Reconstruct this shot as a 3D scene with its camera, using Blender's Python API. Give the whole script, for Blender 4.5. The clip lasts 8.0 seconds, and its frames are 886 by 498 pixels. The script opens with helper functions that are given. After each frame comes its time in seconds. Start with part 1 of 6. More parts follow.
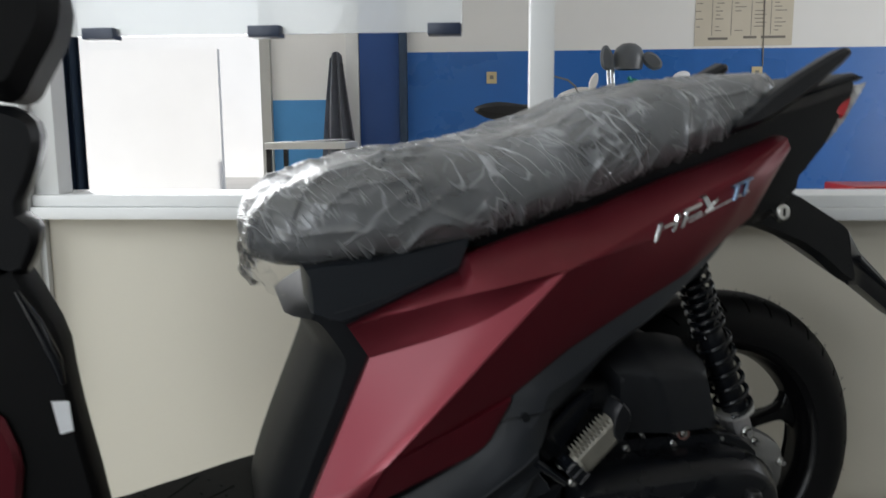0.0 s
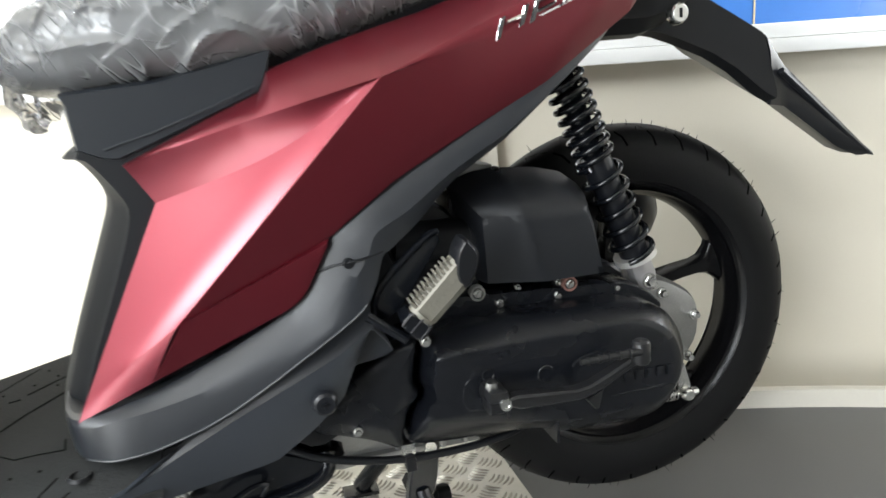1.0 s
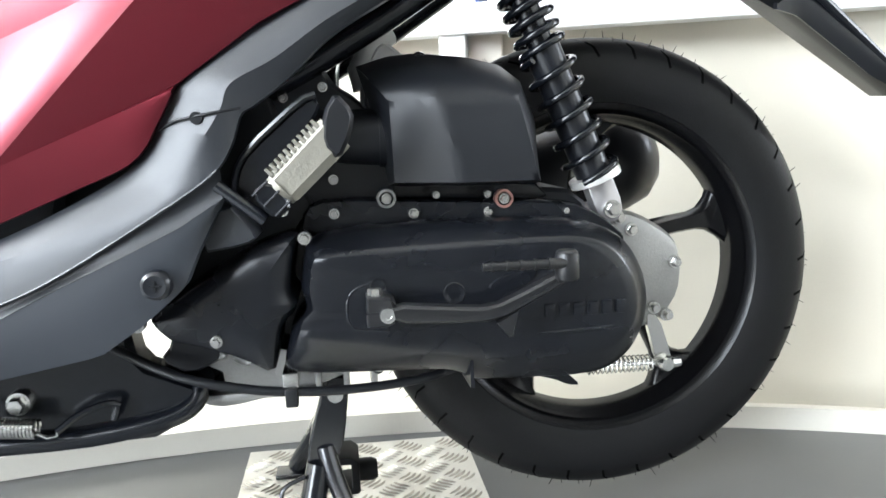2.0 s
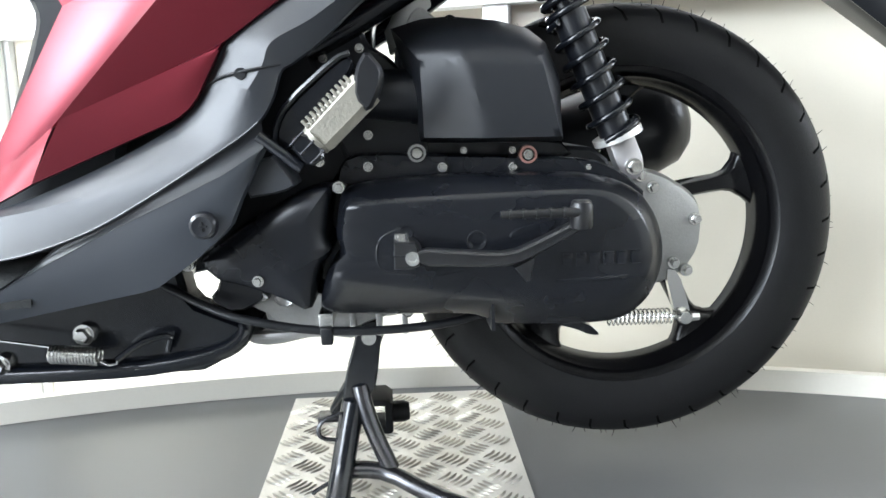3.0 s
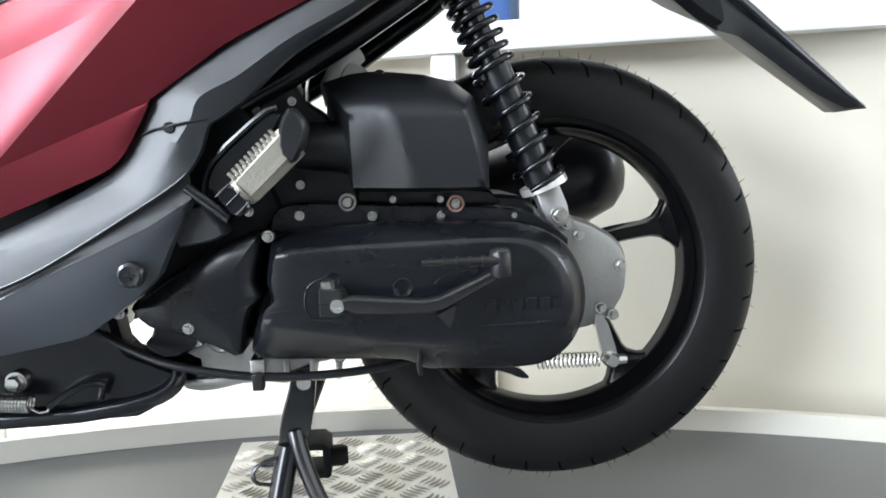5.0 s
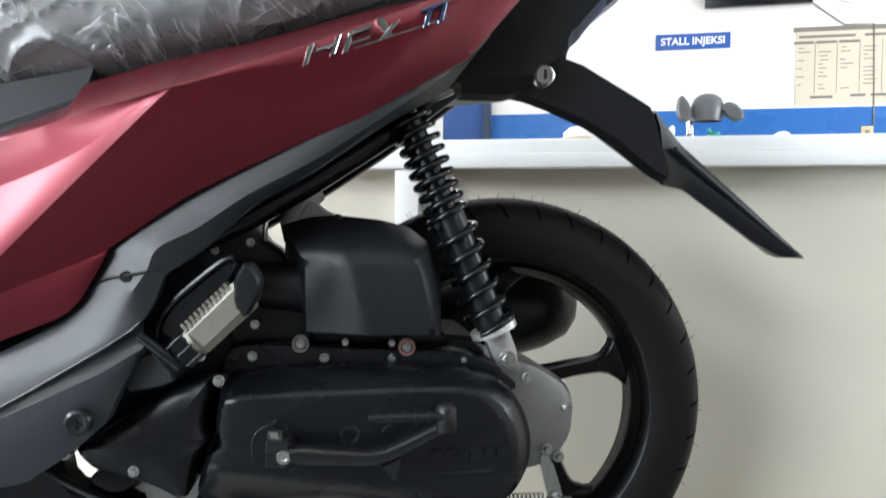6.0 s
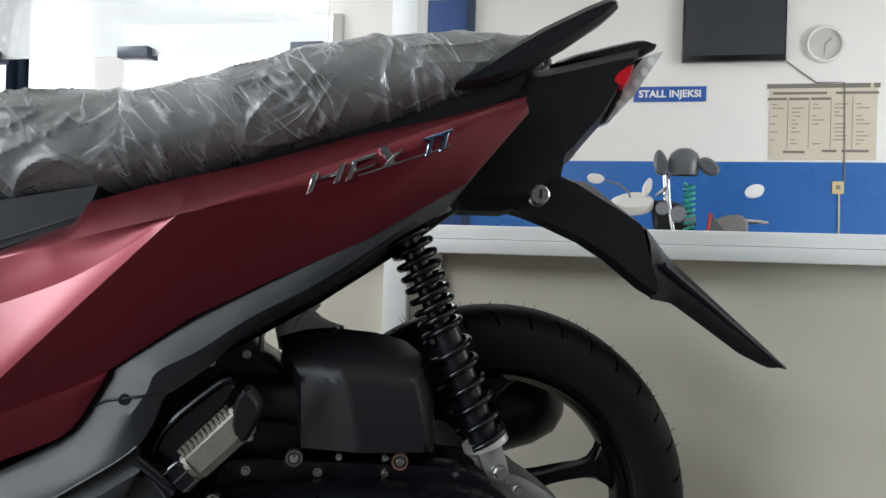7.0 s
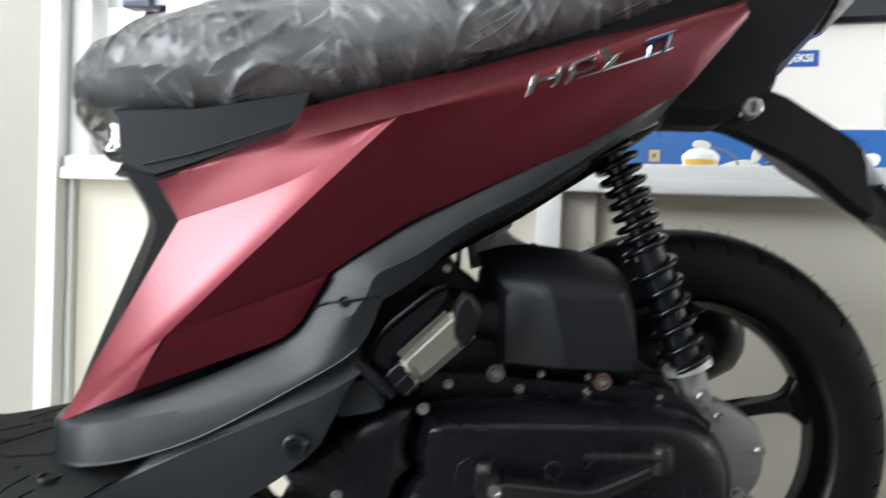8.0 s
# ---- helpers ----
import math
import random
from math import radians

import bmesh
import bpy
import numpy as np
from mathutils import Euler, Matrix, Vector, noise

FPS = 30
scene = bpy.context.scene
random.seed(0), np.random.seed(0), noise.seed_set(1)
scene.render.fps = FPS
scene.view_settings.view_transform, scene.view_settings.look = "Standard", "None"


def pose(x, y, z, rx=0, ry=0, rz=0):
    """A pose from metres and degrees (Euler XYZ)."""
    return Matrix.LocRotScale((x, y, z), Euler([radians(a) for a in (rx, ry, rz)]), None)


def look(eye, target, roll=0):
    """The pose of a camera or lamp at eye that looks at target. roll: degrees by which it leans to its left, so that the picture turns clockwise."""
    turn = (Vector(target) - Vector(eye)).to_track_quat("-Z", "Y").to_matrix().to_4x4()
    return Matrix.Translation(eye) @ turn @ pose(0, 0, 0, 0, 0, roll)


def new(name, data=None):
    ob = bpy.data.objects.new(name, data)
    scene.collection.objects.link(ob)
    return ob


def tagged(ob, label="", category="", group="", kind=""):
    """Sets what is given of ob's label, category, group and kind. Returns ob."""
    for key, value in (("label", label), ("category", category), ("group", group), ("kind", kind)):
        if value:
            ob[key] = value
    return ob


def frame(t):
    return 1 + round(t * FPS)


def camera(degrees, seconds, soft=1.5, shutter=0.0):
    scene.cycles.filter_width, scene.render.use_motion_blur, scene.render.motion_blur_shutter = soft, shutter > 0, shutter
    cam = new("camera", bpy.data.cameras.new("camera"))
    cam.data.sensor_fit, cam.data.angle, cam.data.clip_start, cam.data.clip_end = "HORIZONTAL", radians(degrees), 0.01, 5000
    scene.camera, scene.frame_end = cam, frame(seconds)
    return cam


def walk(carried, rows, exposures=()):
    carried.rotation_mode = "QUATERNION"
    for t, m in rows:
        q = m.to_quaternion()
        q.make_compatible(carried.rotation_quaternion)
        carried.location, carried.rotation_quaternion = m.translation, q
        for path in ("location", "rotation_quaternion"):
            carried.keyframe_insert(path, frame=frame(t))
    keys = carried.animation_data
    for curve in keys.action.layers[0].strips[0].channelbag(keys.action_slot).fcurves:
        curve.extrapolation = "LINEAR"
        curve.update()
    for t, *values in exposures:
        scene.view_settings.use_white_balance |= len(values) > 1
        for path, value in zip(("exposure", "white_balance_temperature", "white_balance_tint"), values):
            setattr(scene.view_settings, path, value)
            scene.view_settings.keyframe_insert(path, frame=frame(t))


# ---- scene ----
cam = camera(58.0, 8.0, shutter=0.35)
PATH = [
    (0, (-0.7209, -1.0106, 0.7821), (-0.1761, 0.8891, 0.4752), -0.37),
    (0.3, (-0.6461, -1.0060, 0.7149), (-0.1046, 0.8840, 0.3480), -1.65),
    (0.5, (-0.6082, -0.9934, 0.6846), (-0.0601, 0.8730, 0.2195), -2.17),
    (0.8, (-0.5418, -0.9678, 0.6595), (-0.0329, 0.9065, 0.1821), -4.36),
    (1.2, (-0.4420, -0.8829, 0.6294), (0.0130, 0.9960, 0.1170), -2.98),
    (1.5, (-0.3541, -0.8358, 0.5523), (0.0185, 1.0768, 0.1017), -1.60),
    (2, (-0.2893, -0.8620, 0.4403), (-0.0501, 1.1031, 0.1554), -2.12),
    (3.5, (-0.2575, -0.9288, 0.4174), (-0.1856, 1.0396, 0.0705), -1.48),
    (4, (-0.2433, -0.9323, 0.4146), (-0.1703, 1.0400, 0.0912), -1.54),
    (5.5, (-0.2052, -0.9466, 0.4641), (-0.0074, 1.0357, 0.2866), -1.09),
    (6, (-0.1985, -0.9559, 0.5164), (0.0272, 1.0294, 0.4307), 0.36),
    (6.5, (-0.2073, -0.9632, 0.5622), (0.0519, 1.0199, 0.5678), 1.02),
    (7, (-0.2228, -0.9655, 0.6019), (0.0622, 1.0141, 0.6031), 1.66),
    (7.5, (-0.2611, -0.9499, 0.5913), (-0.0070, 1.0339, 0.5929), 1.55),
    (8, (-0.3441, -0.9325, 0.5334), (-0.2570, 1.0645, 0.4684), 2.27),
]
EXPOSE = [(0, -0.54, 6500), (0.5, -0.08, 6900), (1.0, 1.33, 6650), (1.5, 1.94, 6400), (2.0, 2.22, 6250), (3.5, 2.07, 6150), (4.0, 1.99, 6150), (5.5, 1.64, 6200), (6.0, 1.12, 6300), (6.5, 0.67, 6400), (7.0, 0.2, 6450), (7.5, 0.12, 6450), (8.0, 0.73, 6450)]
walk(cam, [(t, look(eye, target, roll)) for t, eye, target, roll in PATH], EXPOSE)

# ---- frame of the room: u along the counter wall, v through it, z up ----
FLOOR, DECK = -0.20, 0.0105
ROOM = pose(0, 0.3987, 0, 0, 0, math.degrees(math.atan(-0.3626)))


def spot(u, v, z):
    return ROOM @ Vector((u, v, z))


# ---- world and light ----
world = bpy.data.worlds.new("daylight")
scene.world = world
world.use_nodes = True
wn = world.node_tree
sky = wn.nodes.new("ShaderNodeTexSky")
sky.sky_type, sky.sun_disc, sky.sun_elevation, sky.sun_rotation = "NISHITA", False, radians(55), radians(200)
wn.nodes["Background"].inputs["Strength"].default_value = 0.15
wn.links.new(sky.outputs[0], wn.nodes["Background"].inputs["Color"])

sun = new("sun", bpy.data.lights.new("sun", "SUN"))
sun.data.energy, sun.data.angle, sun.data.color = 5.0, radians(0.6), (1, 0.97, 0.92)
sun.matrix_world = look(spot(-4.5, 3, 6.9), spot(-3, 9, 0))


def area_lamp(name, at, to, width, height, watts, colour=(1, 0.98, 0.95)):
    lamp = new(name, bpy.data.lights.new(name, "AREA"))
    lamp.data.shape, lamp.data.size, lamp.data.size_y = "RECTANGLE", width, height
    lamp.data.energy, lamp.data.color = watts, colour
    lamp.matrix_world = look(spot(*at), spot(*to))
    return lamp


# Three added lamps in unseen openings, placed for the paint highlights and fill.
area_lamp("clerestory_daylight", (-2.75, -5.85, 3.4), (-0.4, -0.6, 0.6), 3.5, 1.0, 95, (0.92, 0.97, 1))
area_lamp("shop_entrance_daylight", (-2.9, -5.88, 1.15), (-0.6, -0.4, 0.2), 2.4, 2.2, 90, (0.92, 0.97, 1))
area_lamp("side_window_daylight", (-4.62, -2.4, 3.25), (-0.4, -0.6, 0.55), 2.4, 1.4, 215, (0.90, 0.96, 1))
# Added lamp in an unseen opening, to brighten the workshop wall.
area_lamp("workshop_shutter_daylight", (5.7, 2.6, 1.4), (0, 2.8, 1.3), 3.4, 2.8, 140, (0.96, 0.98, 1))
area_lamp("workshop_door_daylight", (-3.6, 6.16, 1.3), (-1.7, 1.0, 1.2), 2.2, 2.6, 170, (0.96, 0.98, 1))


# ---- materials ----
def shader(name, colour, rough=0.5, metal=0.0, grain=0.0, grain_size=200.0, tint=0.06, tint_size=6.0, bump=0.0, bump_size=300.0, coat=0.0, coat_rough=0.12, specular=0.5, spread=0.0, per_piece=0.0):
    """A principled surface with a coarse drift of tone, a fine grain, and a fine relief."""
    m = bpy.data.materials.new(name)
    m.use_nodes = True
    t = m.node_tree
    b = t.nodes["Principled BSDF"]
    b.inputs["Metallic"].default_value = metal
    b.inputs["Coat Weight"].default_value = coat
    b.inputs["Coat Roughness"].default_value = coat_rough
    b.inputs["Specular IOR Level"].default_value = specular
    where = t.nodes.new("ShaderNodeTexCoord")
    coarse = t.nodes.new("ShaderNodeTexNoise")
    coarse.inputs["Scale"].default_value, coarse.inputs["Detail"].default_value = tint_size, 4
    fine = t.nodes.new("ShaderNodeTexNoise")
    fine.inputs["Scale"].default_value, fine.inputs["Detail"].default_value = grain_size, 3
    for n in (coarse, fine):
        t.links.new(where.outputs["Object"], n.inputs["Vector"])
    add = t.nodes.new("ShaderNodeMath")
    add.operation = "MULTIPLY_ADD"
    add.inputs[1].default_value, add.inputs[2].default_value = 2 * tint, 1 - tint
    t.links.new(coarse.outputs["Fac"], add.inputs[0])
    mul = t.nodes.new("ShaderNodeMath")
    mul.operation = "MULTIPLY_ADD"
    mul.inputs[1].default_value = 2 * grain
    t.links.new(fine.outputs["Fac"], mul.inputs[0])
    less = t.nodes.new("ShaderNodeMath")
    less.operation = "SUBTRACT"
    less.inputs[1].default_value = grain
    t.links.new(add.outputs[0], less.inputs[0])
    t.links.new(less.outputs[0], mul.inputs[2])
    value = mul.outputs[0]
    if per_piece:
        info = t.nodes.new("ShaderNodeObjectInfo")
        vary = t.nodes.new("ShaderNodeMath")
        vary.operation = "MULTIPLY_ADD"
        vary.inputs[1].default_value = per_piece
        t.links.new(info.outputs["Random"], vary.inputs[0])
        t.links.new(value, vary.inputs[2])
        value = vary.outputs[0]
    tone = t.nodes.new("ShaderNodeVectorMath")
    tone.operation = "SCALE"
    tone.inputs[0].default_value = colour
    t.links.new(value, tone.inputs["Scale"])
    t.links.new(tone.outputs[0], b.inputs["Base Color"])
    r = t.nodes.new("ShaderNodeMath")
    r.operation = "MULTIPLY_ADD"
    r.inputs[1].default_value, r.inputs[2].default_value = spread, rough - spread / 2
    t.links.new(coarse.outputs["Fac"], r.inputs[0])
    t.links.new(r.outputs[0], b.inputs["Roughness"])
    if bump:
        grainy = t.nodes.new("ShaderNodeTexNoise")
        grainy.inputs["Scale"].default_value, grainy.inputs["Detail"].default_value = bump_size, 2
        t.links.new(where.outputs["Object"], grainy.inputs["Vector"])
        bn = t.nodes.new("ShaderNodeBump")
        bn.inputs["Strength"].default_value, bn.inputs["Distance"].default_value = bump, 0.002
        t.links.new(grainy.outputs["Fac"], bn.inputs["Height"])
        t.links.new(bn.outputs["Normal"], b.inputs["Normal"])
    return m


RED = shader("satin_maroon_paint", (0.132, 0.0112, 0.0200), 0.36, 0.7, 0.12, 2500, 0.04, 5, coat=0.4, coat_rough=0.2, specular=0.3)
GREY = shader("grained_grey_plastic", (0.0115, 0.0136, 0.0174), 0.38, 0, 0.06, 900, 0.08, 9, 0.10, 1500, spread=0.1, specular=0.58)
SEATGREY = shader("grained_seat_base_plastic", (0.0135, 0.0168, 0.0218), 0.45, 0, 0.06, 900, 0.08, 9, 0.10, 1500, spread=0.1)
COVERGREY = shader("charcoal_moulded_plastic", (0.0078, 0.0090, 0.0112), 0.5, 0, 0.06, 700, 0.12, 12, 0.15, 1200, specular=0.3)
STEPGREY = shader("dark_grey_floor_plastic", (0.0200, 0.0240, 0.0305), 0.43, 0, 0.06, 900, 0.08, 9, 0.12, 1500, spread=0.1, specular=0.6)
BLACK = shader("black_plastic", (0.0058, 0.0064, 0.0078), 0.40, 0, 0.05, 700, 0.12, 12, 0.12, 1300, spread=0.12, specular=0.3)
AIRBLACK = shader("moulded_black_plastic", (0.0088, 0.0100, 0.0126), 0.42, 0, 0.05, 700, 0.12, 12, 0.12, 1300, spread=0.12, specular=0.38)
SATIN = shader("satin_black_paint", (0.0066, 0.0076, 0.0102), 0.32, 0, 0.05, 600, 0.1, 14, 0.03, 700, spread=0.12, specular=0.42)
GLOSS = shader("gloss_black_steel", (0.0040, 0.0049, 0.0070), 0.2, 0, 0.05, 500, 0.1, 14, spread=0.1)
CASEBLACK = shader("smooth_black_casing_paint", (0.0052, 0.0060, 0.0082), 0.27, 0, 0.05, 600, 0.1, 14, 0.02, 700, spread=0.1, specular=0.4)
RUBBER = shader("tyre_rubber", (0.0060, 0.0060, 0.0063), 0.50, 0, 0.15, 260, 0.15, 20, 0.15, 600, spread=0.1, specular=0.19)
RIMBLACK = shader("gloss_black_wheel_paint", (0.0030, 0.0030, 0.0035), 0.24, 0, 0.05, 500, 0.1, 14, 0.02, 500, spread=0.08, specular=0.22)
KICKGREY = shader("worn_black_lever_paint", (0.0120, 0.0122, 0.0132), 0.33, 0.2, 0.12, 400, 0.2, 40, 0.05, 500, spread=0.12)
ALU = shader("cast_aluminium", (0.29, 0.29, 0.285), 0.40, 0.85, 0.10, 300, 0.16, 30, 0.2, 500, spread=0.2)
ZINC = shader("zinc_bolt", (0.66, 0.66, 0.64), 0.24, 1.0, 0.08, 300, 0.1, 40)
CHROME = shader("chrome", (0.72, 0.73, 0.75), 0.08, 1.0, 0.02, 300, 0.03, 30)
STEEL = shader("dark_steel_tube", (0.075, 0.075, 0.08), 0.26, 0.9, 0.1, 300, 0.2, 25)
MATTE = shader("matt_black_plastic", (0.0045, 0.0046, 0.005), 0.62, 0, 0.06, 700, 0.12, 12, 0.2, 1200, specular=0.16)
VINYL = shader("seat_vinyl", (0.010, 0.010, 0.011), 0.55, 0, 0.1, 900, 0.1, 10, 0.2, 900)
RUBBERMAT = shader("floorboard_rubber", (0.020, 0.021, 0.021), 0.75, 0, 0.14, 500, 0.15, 14, 0.35, 400, specular=0.12)
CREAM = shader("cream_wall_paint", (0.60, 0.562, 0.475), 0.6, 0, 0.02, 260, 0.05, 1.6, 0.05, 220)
# Beige, darkened to offset the added lamps that overlight this wall.
DIMCREAM = shader("dimmed_beige_wall_paint", (0.31, 0.295, 0.26), 0.65, 0, 0.03, 180, 0.10, 2.5, 0.06, 200)
WHITE = shader("white_wall_paint", (0.83, 0.825, 0.81), 0.6, 0, 0.02, 200, 0.05, 1.2, 0.05, 220)
ALUWHITE = shader("white_coated_aluminium", (0.74, 0.745, 0.74), 0.34, 0, 0.02, 260, 0.04, 4)
BLUE = shader("blue_gloss_wall_paint", (0.026, 0.140, 0.45), 0.28, 0, 0.05, 60, 0.14, 1.5, 0.06, 120, spread=0.15)
# Dado blue with sunlight put into its colour.
SUNBLUE = shader("sunlit_blue_wall_paint", (0.08, 0.30, 0.62), 0.4, 0, 0.05, 80, 0.1, 3)
NAVY = shader("navy_fabric", (0.028, 0.052, 0.095), 0.8, 0, 0.2, 400, 0.2, 12, 0.3, 400)
DOORBLUE = shader("blue_door_paint", (0.025, 0.075, 0.25), 0.35, 0, 0.06, 90, 0.12, 3)
DECKGREY = shader("grey_vinyl_deck", (0.098, 0.099, 0.099), 0.33, 0, 0.05, 300, 0.07, 2.2, 0.04, 400, spread=0.12)
LIPCREAM = shader("cream_laminate_edge", (0.63, 0.60, 0.53), 0.42, 0, 0.03, 200, 0.05, 4)
TILE = shader("pale_floor_tile", (0.52, 0.49, 0.43), 0.3, 0, 0.05, 80, 0.08, 2)
PLATE = shader("checker_aluminium", (0.68, 0.655, 0.60), 0.42, 0.5, 0.08, 260, 0.10, 9, 0.12, 300, spread=0.2)
# Bars toned darker than the sheet in place of the dark reflections on them.
PLATEBAR = shader("darkened_tread_bar", (0.40, 0.38, 0.335), 0.40, 1.0, 0.15, 300, 0.15, 20, spread=0.15, per_piece=0.1)
PAPER = shader("yellowed_paper", (0.62, 0.565, 0.46), 0.7, 0, 0.04, 120, 0.08, 3)
INK = shader("dark_print", (0.20, 0.185, 0.16), 0.7, 0, 0.2, 90, 0.1, 8)
SIGNBLUE = shader("sign_blue", (0.02, 0.10, 0.40), 0.35)
SIGNWHITE = shader("sign_white", (0.85, 0.86, 0.88), 0.4)
SCREEN = shader("dark_tv_screen", (0.018, 0.024, 0.032), 0.2, 0, 0.05, 40, 0.15, 3, coat=0.3)
PLASTICWHITE = shader("white_plastic", (0.78, 0.78, 0.76), 0.4)
OUTLET = shader("aged_outlet_plastic", (0.60, 0.50, 0.28), 0.5)
CONCRETE = shader("yard_concrete", (0.42, 0.41, 0.39), 0.8, 0, 0.1, 40, 0.15, 1)
LEAF = shader("leaf_green", (0.07, 0.13, 0.03), 0.6, 0, 0.2, 30, 0.4, 3)
BARK = shader("bark", (0.12, 0.09, 0.06), 0.8, 0, 0.2, 30, 0.3, 4, 0.5, 40)
TEAL = shader("teal_hose", (0.03, 0.35, 0.30), 0.4)
REDPLASTIC = shader("red_plastic", (0.45, 0.02, 0.02), 0.35)
HELMET = shader("helmet_grey", (0.10, 0.11, 0.12), 0.3, 0, 0.05, 90, 0.1, 6)
CLOTH = shader("dark_cloth", (0.23, 0.24, 0.275), 0.9, 0, 0.2, 300, 0.2, 10, 0.3, 300)


def clear(name, colour, rough, gloss, haze, ripple=0.05):
    """A thin clear film: mostly see-through, with gloss at its angle and a little milky haze."""
    m = bpy.data.materials.new(name)
    m.use_nodes = True
    t = m.node_tree
    t.nodes.clear()
    out = t.nodes.new("ShaderNodeOutputMaterial")
    see = t.nodes.new("ShaderNodeBsdfTransparent")
    see.inputs["Color"].default_value = (*colour, 1)
    milk = t.nodes.new("ShaderNodeBsdfDiffuse")
    milk.inputs["Color"].default_value = (0.8, 0.8, 0.8, 1)
    shine = t.nodes.new("ShaderNodeBsdfGlossy")
    shine.inputs["Roughness"].default_value = rough
    noise_ = t.nodes.new("ShaderNodeTexNoise")
    noise_.inputs["Scale"].default_value, noise_.inputs["Detail"].default_value = 55, 5
    where = t.nodes.new("ShaderNodeTexCoord")
    t.links.new(where.outputs["Object"], noise_.inputs["Vector"])
    bn = t.nodes.new("ShaderNodeBump")
    bn.inputs["Strength"].default_value, bn.inputs["Distance"].default_value = ripple, 0.004
    t.links.new(noise_.outputs["Fac"], bn.inputs["Height"])
    t.links.new(bn.outputs["Normal"], shine.inputs["Normal"])
    one = t.nodes.new("ShaderNodeMixShader")
    one.inputs[0].default_value = haze
    t.links.new(see.outputs[0], one.inputs[1])
    t.links.new(milk.outputs[0], one.inputs[2])
    fres = t.nodes.new("ShaderNodeFresnel")
    fres.inputs["IOR"].default_value = gloss
    t.links.new(bn.outputs["Normal"], fres.inputs["Normal"])
    two = t.nodes.new("ShaderNodeMixShader")
    t.links.new(fres.outputs[0], two.inputs[0])
    t.links.new(one.outputs[0], two.inputs[1])
    t.links.new(shine.outputs[0], two.inputs[2])
    t.links.new(two.outputs[0], out.inputs["Surface"])
    return m


def film(name, haze_base, index=1.8, thick=1.0):
    """Crinkled packing film: see-through, a little milky, raised and whitened along long slanting creases; the
    whitening also puts their glints into the haze.
    """
    m = bpy.data.materials.new(name)
    m.use_nodes = True
    t = m.node_tree
    t.nodes.clear()
    out = t.nodes.new("ShaderNodeOutputMaterial")
    see = t.nodes.new("ShaderNodeBsdfTransparent")
    see.inputs["Color"].default_value = (0.96, 0.96, 0.96, 1)
    milk = t.nodes.new("ShaderNodeBsdfDiffuse")
    milk.inputs["Color"].default_value = (0.74, 0.76, 0.79, 1)
    shine = t.nodes.new("ShaderNodeBsdfGlossy")
    shine.inputs["Roughness"].default_value = 0.25
    where = t.nodes.new("ShaderNodeTexCoord")
    bend = t.nodes.new("ShaderNodeTexNoise")
    bend.inputs["Scale"].default_value, bend.inputs["Detail"].default_value = 9, 3
    t.links.new(where.outputs["Object"], bend.inputs["Vector"])
    push = t.nodes.new("ShaderNodeVectorMath")
    push.operation = "MULTIPLY_ADD"
    push.inputs[1].default_value = (0.022, 0.022, 0.022)
    t.links.new(bend.outputs["Color"], push.inputs[0])
    t.links.new(where.outputs["Object"], push.inputs[2])
    height = None
    for turn, size, width, cover in ((-48, (9, 7, 46), 0.026, 0.44), (38, (6, 6, 34), 0.018, 0.48), (-62, (14, 10, 90), 0.034, 0.52), (-20, (8, 8, 60), 0.020, 0.54)):
        slant = t.nodes.new("ShaderNodeMapping")
        slant.inputs["Rotation"].default_value = (0, radians(turn), 0)
        t.links.new(push.outputs[0], slant.inputs["Vector"])
        place = t.nodes.new("ShaderNodeMapping")
        place.inputs["Scale"].default_value = size
        t.links.new(slant.outputs[0], place.inputs["Vector"])
        drawn = t.nodes.new("ShaderNodeTexNoise")
        drawn.inputs["Scale"].default_value, drawn.inputs["Detail"].default_value = 1, 1.5
        t.links.new(place.outputs[0], drawn.inputs["Vector"])
        off = t.nodes.new("ShaderNodeMath")
        off.operation = "SUBTRACT"
        off.inputs[1].default_value = 0.5
        t.links.new(drawn.outputs["Fac"], off.inputs[0])
        size_of = t.nodes.new("ShaderNodeMath")
        size_of.operation = "ABSOLUTE"
        t.links.new(off.outputs[0], size_of.inputs[0])
        edge = t.nodes.new("ShaderNodeMapRange")
        edge.interpolation_type = "SMOOTHSTEP"
        edge.inputs["From Max"].default_value, edge.inputs["To Min"].default_value, edge.inputs["To Max"].default_value = width, 1, 0
        t.links.new(size_of.outputs[0], edge.inputs["Value"])
        fade = t.nodes.new("ShaderNodeMath")
        fade.operation = "MULTIPLY"
        t.links.new(edge.outputs[0], fade.inputs[0])
        patch = t.nodes.new("ShaderNodeTexNoise")
        patch.inputs["Scale"].default_value = 9 + 0.1 * abs(turn)
        t.links.new(where.outputs["Object"], patch.inputs["Vector"])
        keep = t.nodes.new("ShaderNodeMapRange")
        keep.inputs["From Min"].default_value, keep.inputs["From Max"].default_value = cover, cover + 0.14
        t.links.new(patch.outputs["Fac"], keep.inputs["Value"])
        t.links.new(keep.outputs[0], fade.inputs[1])
        if height is None:
            height = fade.outputs[0]
        else:
            both = t.nodes.new("ShaderNodeMath")
            both.operation = "MAXIMUM"
            t.links.new(height, both.inputs[0])
            t.links.new(fade.outputs[0], both.inputs[1])
            height = both.outputs[0]
    bn = t.nodes.new("ShaderNodeBump")
    bn.inputs["Strength"].default_value, bn.inputs["Distance"].default_value = 0.9, 0.003
    t.links.new(height, bn.inputs["Height"])
    t.links.new(bn.outputs["Normal"], shine.inputs["Normal"])
    # Crease glints are painted in here as extra haze.
    haze = t.nodes.new("ShaderNodeMath")
